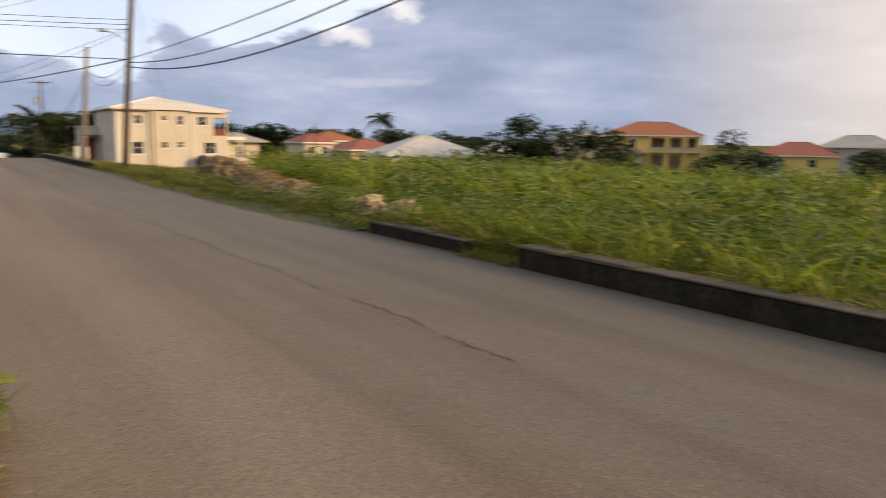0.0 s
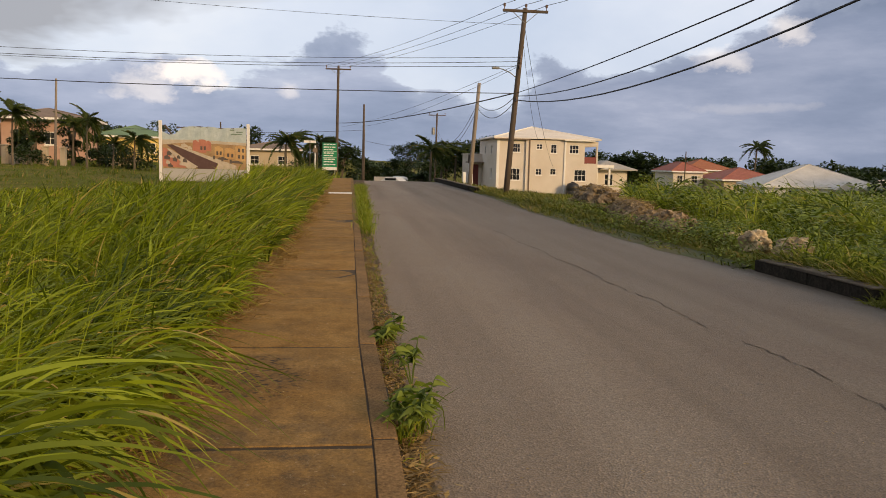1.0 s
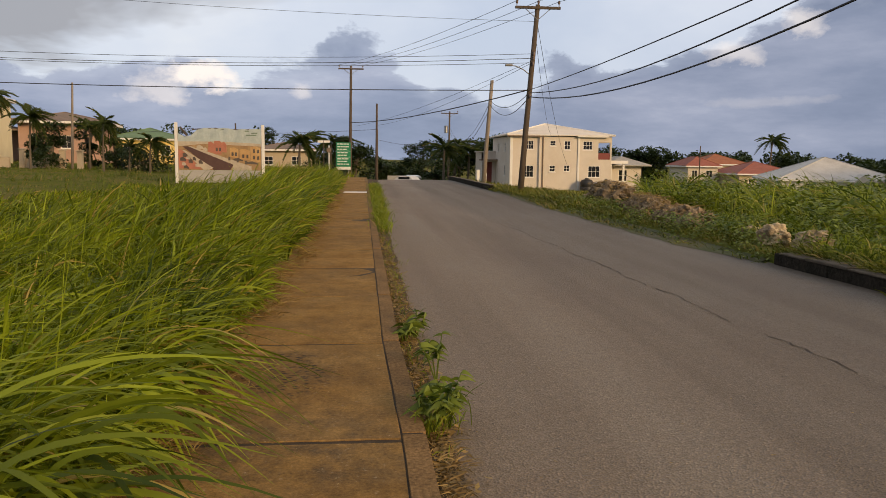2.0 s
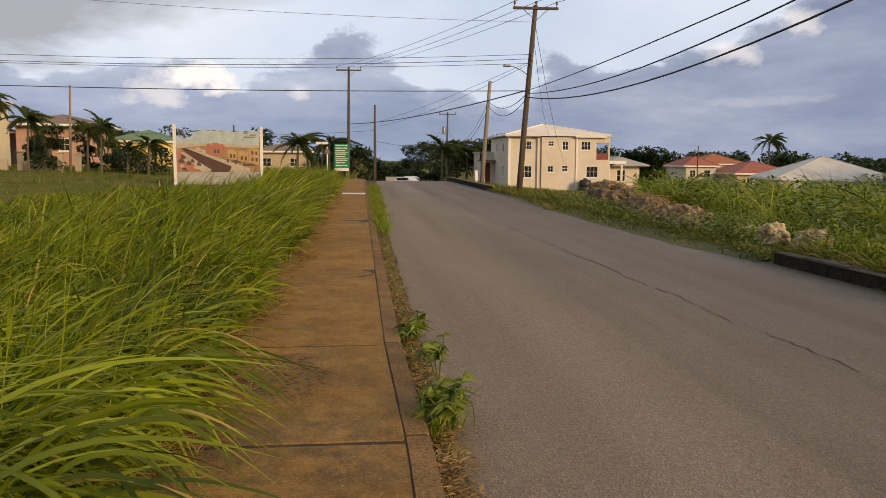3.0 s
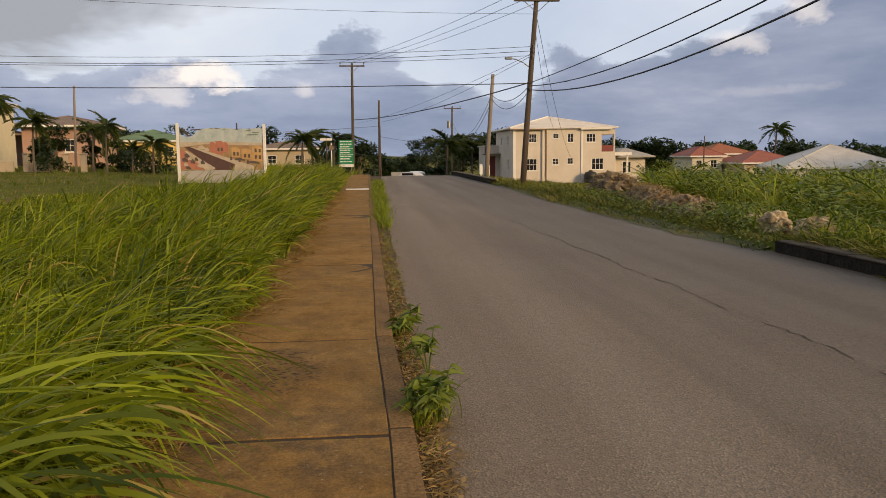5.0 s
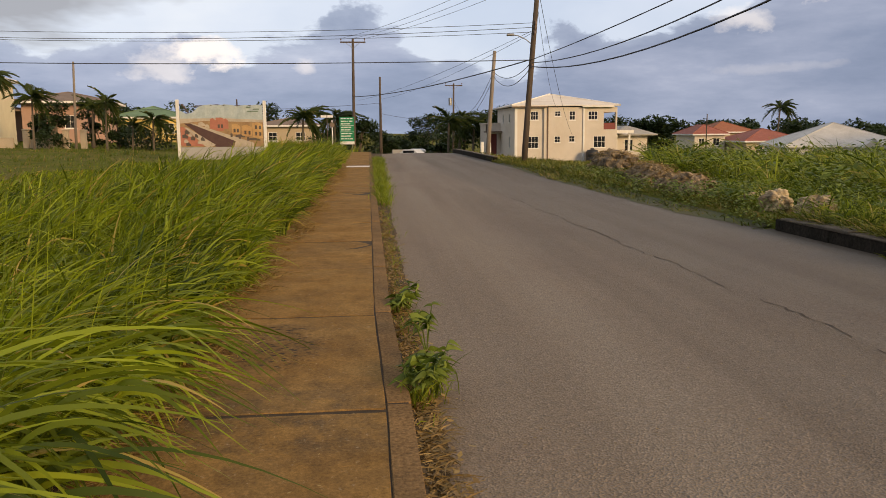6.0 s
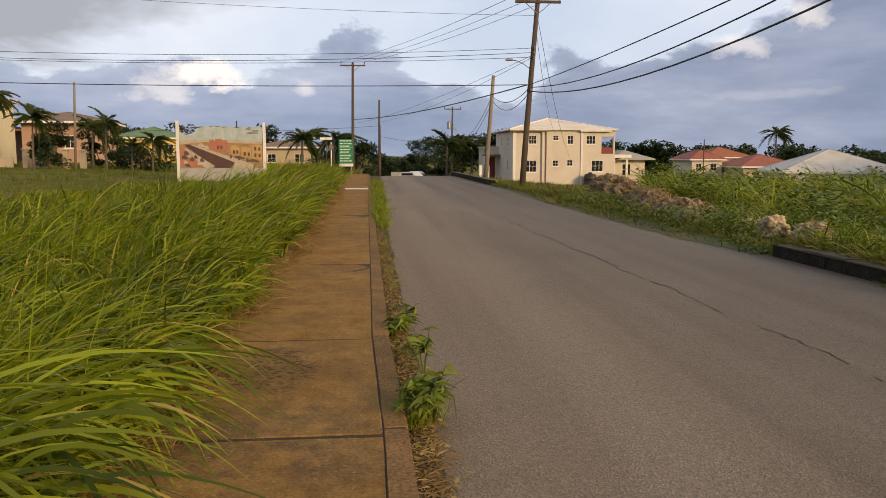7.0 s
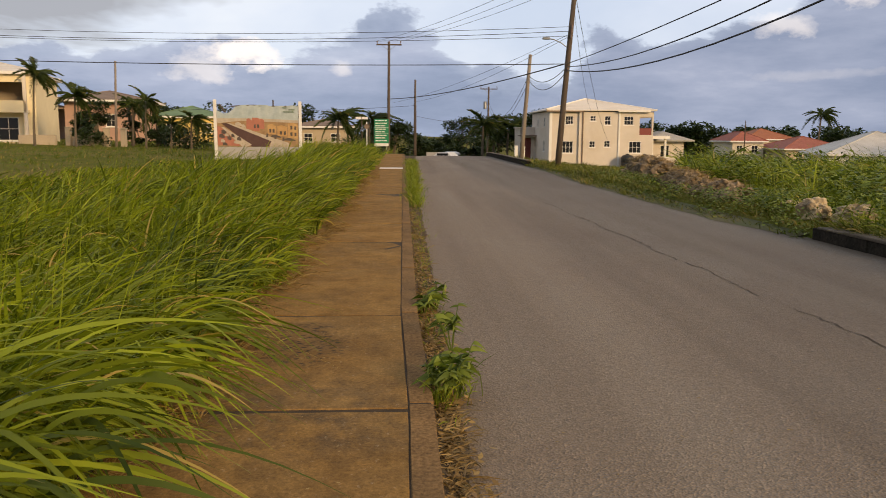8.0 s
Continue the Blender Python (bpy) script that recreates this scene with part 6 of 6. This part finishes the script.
h = np.random.uniform(0.08, 0.34, m) * np.where(y > 17, 1.2, 0.4)
joined("gutter_grass", [blade_strips(np.stack([x, y, road_z(y) - 0.01], 1), h, h * 0.6, np.random.uniform(0, 6.28, m), np.where(y > 17, 0.018, 0.008), 3, np.random.uniform(0.1, 0.6, m))], M_GRASS, "strip of grass growing along the kerb", "grass")

# dry curled leaves caught in the gutter
np.random.seed(29)
m = 900
y = 3.2 + np.random.exponential(5.5, m)
x = 0.25 + kerb_line(y) + np.abs(np.random.normal(0, 0.09, m))
z = np.array([road_top(0.4, b) for b in y]) + np.random.uniform(0.012, 0.05, m)
joined("dry_leaves", [leaf_quads(np.stack([x, y, z], 1), 0.055, 0.6)], M_STRAW, "dry curled leaves caught along the gutter", "litter")

# fallen leaf bits and grit on road and pavement
bits = []
np.random.seed(14)
x, y = np.random.uniform(-1.0, 6.2, 420), 2.2 + np.random.exponential(5.0, 420)
zz = np.array([road_top(a, b) + 0.008 if a > 0.5 else 0.008 for a, b in zip(x, y)])
ok = (x < 0.0) | (x > 0.55)
v, q = leaf_quads(np.stack([x, y, zz], 1)[ok], 0.022, 1.0)
v[:, 2] = np.repeat(zz[ok], 4)
joined("leaf_litter", [(v, q)], M_STRAW, "scattered bits of dry leaf and grit on the road", "litter")


# ---- trees ----
def broad_tree(x, y, h, r, seed, label, leaf=0.3, n=1600, name="tree", trunk=0.25, category="tree", low=0.25, group=""):
    np.random.seed(seed)
    random.seed(seed)
    g = float(ground_z(x, y))
    ob = thing(name, pose(x, y, g), label, category, group)
    bm = bmesh.new()
    top = Vector((random.uniform(-0.3, 0.3), random.uniform(-0.3, 0.3), h * 0.6))
    tube(bm, [(0, 0, -0.3), top * 0.5, top], [trunk, trunk * 0.75, trunk * 0.4], 8)
    blobs = []
    for k in range(9):
        a = k * 2.4 + random.random()
        rr = r * random.uniform(0.25, 0.8)
        c = Vector((math.cos(a) * rr, math.sin(a) * rr, h * random.uniform(low + 0.15, 0.86)))
        tube(bm, [top * random.uniform(0.4, 0.9), (top + c) * 0.5 + Vector((0, 0, 0.1)), c], [trunk * 0.4, trunk * 0.25, trunk * 0.1], 6)
        blobs.append((c, r * random.uniform(0.28, 0.5)))
    blobs.append((Vector((0, 0, h * 0.82)), r * 0.45))
    part("trunk", bm, M_BARK, ob)
    pts = []
    for c, br in blobs:
        m = n // len(blobs)
        d = np.random.normal(0, 1, (m, 3))
        d /= np.linalg.norm(d, axis=1)[:, None]
        rad = br * np.random.uniform(0.35, 1.08, (m, 1)) ** 0.6
        p = np.array(c) + d * rad * np.array([1.15, 1.15, 0.8])
        pts.append(p)
    v, q = leaf_quads(np.concatenate(pts), leaf, 0.2)
    crown = new("crown", quad_mesh("crown", v, q, M_TREE))
    crown.parent = ob
    return ob


def frond_mesh(seed, length, droop, n=36, leaf=0.62):
    """An arching rib with two rows of leaflets, along +x from the origin."""
    np.random.seed(seed)
    s = np.linspace(0, 1, 9)
    def at(t):
        return np.stack([length * (t - 0.12 * droop * t ** 2), 0 * t, length * (0.35 * t - droop * t ** 2)], -1)
    V, Q = [], []
    P = at(s)
    w = 0.022 * (1 - s * 0.8)
    for k in range(8):
        o = len(V) * 1
        V += [P[k] + [0, -w[k], 0], P[k] + [0, w[k], 0], P[k + 1] + [0, w[k + 1], 0], P[k + 1] + [0, -w[k + 1], 0]]
        Q.append([o, o + 1, o + 2, o + 3])
    t = np.linspace(0.12, 1.0, n)
    C = at(t)
    for k in range(n):
        for sy in (-1, 1):
            L = leaf * math.sin(math.pi * min(0.15 + 0.8 * t[k], 1)) * np.random.uniform(0.8, 1.15) + 0.08
            d = np.array([0.5 + 0.3 * np.random.random(), sy * (0.45 + 0.4 * np.random.random()), -0.35 - 0.7 * np.random.random()])
            d /= np.linalg.norm(d)
            wv = np.array([0.055, 0, 0.012])
            c = C[k]
            o = len(V)
            V += [c - wv, c + wv, c + d * L + wv * 0.2, c + d * L - wv * 0.2]
            Q.append([o, o + 1, o + 2, o + 3])
    return quad_mesh("frond", np.array(V), np.array(Q), M_PALM)


FRONDS = [frond_mesh(1, 2.1, 1.0), frond_mesh(2, 2.0, 1.35), frond_mesh(3, 1.9, 0.7), frond_mesh(4, 2.0, 1.6)]


def palm(x, y, h, seed, label, size=1.0, count=18, lean=0.3, wind=0.0, g=None, sweep=45):
    random.seed(seed)
    g = float(ground_z(x, y)) if g is None else g
    ob = thing("palm_tree", pose(x, y, g), label, "palm tree", "palm trees")
    bm = bmesh.new()
    tube(bm, [(0, 0, -0.3), (lean * 0.2, 0, h * 0.35), (lean * 0.6, 0, h * 0.7), (lean, 0, h)], [0.16 * size, 0.12 * size, 0.10 * size, 0.08 * size], 8)
    part("trunk", bm, M_BARK, ob)
    for k in range(count):
        f = new("frond", random.choice(FRONDS))
        f.parent = ob
        el = random.uniform(-15, 75)
        az = k * 137.5 + random.uniform(-15, 15)
        az -= sweep * math.sin(radians(az))
        s = size * random.uniform(0.7, 1.2)
        f.matrix_local = Matrix.Translation((lean, 0, h)) @ Matrix.Rotation(radians(wind), 4, "Y") @ Matrix.Rotation(radians(az), 4, "Z") @ Matrix.Rotation(radians(-el), 4, "Y") @ Matrix.Scale(s, 4)
    return ob


L1 = "palm with wind blown drooping fronds before the houses"
palm(-23.8, 52, 4.5, 1, "palm with pale slender trunk before the cream villa", 0.62, 24, 0.25, 18)
palm(-22.0, 54, 3.3, 2, L1, 0.62, 26, 0.1, 18)
palm(-20.6, 61, 2.9, 4, L1, 0.66, 26, 0.1, 16)
palm(-17.7, 55, 3.2, 6, L1, 0.56, 24, 0.1, 18)
palm(-16.6, 57, 1.7, 15, L1, 0.5, 22, 0.1, 18)
palm(-14.9, 56, 2.0, 8, "short bushy palm before the green roofed house", 0.56, 26, 0.05, 16)
palm(-6.6, 78, 3.0, 9, "palm behind the billboard's edge", 1.1, 26, 0.1, 10, -0.2)
palm(64.6, 121, 8.2, 10, "tall coconut palm standing over the red roofs", 1.25, 22, 0.4, 0)
palm(9.4, 96, 5.0, 11, "palm beside the road past the cream house", 1.3, 20, 0.1, 8)
palm(11.0, 98, 5.2, 12, "palm beside the road past the cream house", 1.35, 20, 0.1, 8)
palm(12.6, 97, 4.6, 13, "palm beside the road past the cream house", 1.3, 20, 0.1, 8)
palm(-4.2, 92, 4.6, 14, "far palm beyond the road signs", 1.2, 26, 0.1, 8, -1.5)

T1 = "dark rounded broadleaf tree beyond the crest"
broad_tree(-1.6, 122, 8.8, 3.2, 21, T1, 0.5, 2600)
broad_tree(1.6, 126, 7.0, 2.6, 22, T1, 0.5, 2200)
broad_tree(-5.5, 128, 6.5, 3.2, 23, T1, 0.5, 2000)
broad_tree(12.5, 178, 9.0, 4.2, 24, T1, 0.6, 2200)
broad_tree(9.0, 182, 6.8, 3.2, 25, T1, 0.6, 1800)
broad_tree(16.5, 170, 7.5, 4.0, 26, T1, 0.6, 2000)
broad_tree(5.0, 190, 7.0, 4.0, 42, T1, 0.6, 1800)
broad_tree(14.6, 100, 6.3, 2.8, 27, "dark leafy tree behind the palms by the road", 0.45, 2000)
broad_tree(17.0, 98, 6.8, 3.0, 28, "dark leafy tree behind the cream house", 0.45, 2000)
for x, y, h, r, k in ((11.5, 118, 4.6, 2.4, 1), (14.5, 122, 5.2, 2.6, 2), (18.0, 118, 5.4, 2.6, 3), (10.2, 138, 6.2, 2.6, 4), (-3.6, 134, 7.6, 3.0, 5), (21.0, 124, 5.2, 2.6, 6), (8.4, 128, 5.0, 2.0, 7), (9.4, 106, 3.0, 1.5, 8)):
    broad_tree(x, y, h, r, 190 + k, T1, 0.45, 1500, low=-0.05)
random.seed(77)
for k in range(24):
    x = 42 + k * 4.2 + random.uniform(-1.5, 1.5)
    broad_tree(x, 150 + random.uniform(-8, 10), random.uniform(5.9, 7.3) - max(0, k - 12) * 0.14, random.uniform(4.2, 5.4), 100 + k, "dark tree in the belt behind the houses", 0.85, 2600, low=-0.05, group="belt of trees behind the houses")
for k in range(8):
    broad_tree(-42 + k * 4.6 + random.uniform(-1, 1), 118 + random.uniform(-6, 8), random.uniform(4.0, 5.6), random.uniform(2.4, 3.6), 140 + k, "dark tree behind the houses of the plot", 0.55, 1100, group="trees behind the plot's houses")
# leafy trees and shrubs before the villas
for az, d, h, r, s in ((36.6, 100, 4.6, 2.2, 1), (38.8, 98, 6.6, 2.4, 2), (40.6, 99, 5.2, 2.6, 3), (43.0, 104, 6.2, 2.4, 4), (44.6, 108, 5.8, 2.2, 5), (46.0, 122, 3.6, 1.9, 6), (53.0, 134, 6.6, 3.0, 7), (54.4, 118, 3.4, 2.2, 8), (51.4, 118, 2.6, 2.0, 9), (61.5, 130, 3.6, 2.2, 10), (34.0, 120, 4.4, 2.0, 11), (32.5, 125, 4.0, 2.0, 12)):
    a = radians(az)
    broad_tree(d * math.sin(a), d * math.cos(a), h * 1.18, r * 1.6, 60 + s, "dark green leafy tree before the villas", 0.6, 1900, low=-0.1, group="trees before the villas")
for x, y, h, r, k in ((-23.0, 60, 3.5, 1.2, 1), (-21.2, 63, 3.9, 1.1, 2), (-19.6, 64, 2.6, 1.0, 3), (-24.4, 61, 2.6, 0.9, 4)):
    broad_tree(x, y, h, r, 170 + k, "dark shady tree in the pink house's yard", 0.24, 2400, low=-0.05, group="yard trees")
# bushes on the plot
for x, y, h, r, s in ((-18.6, 62, 1.3, 1.3, 1), (-15.8, 58, 1.3, 1.4, 2), (-13.4, 57, 1.6, 1.5, 3), (-11.4, 56, 1.4, 1.2, 4), (-22.2, 57, 1.5, 1.2, 5), (-16.9, 60, 1.5, 1.3, 6), (-4.0, 84, 2.2, 1.6, 7), (-6.0, 86, 2.0, 1.6, 8), (-2.6, 78, 1.3, 1.0, 9), (0.4, 90, 1.7, 1.0, 10)):
    broad_tree(x, y, h, r, 80 + s, "low green bush on the open plot", 0.22, 900, "bush", 0.05, "bush", 0.0, "bushes on the plot")
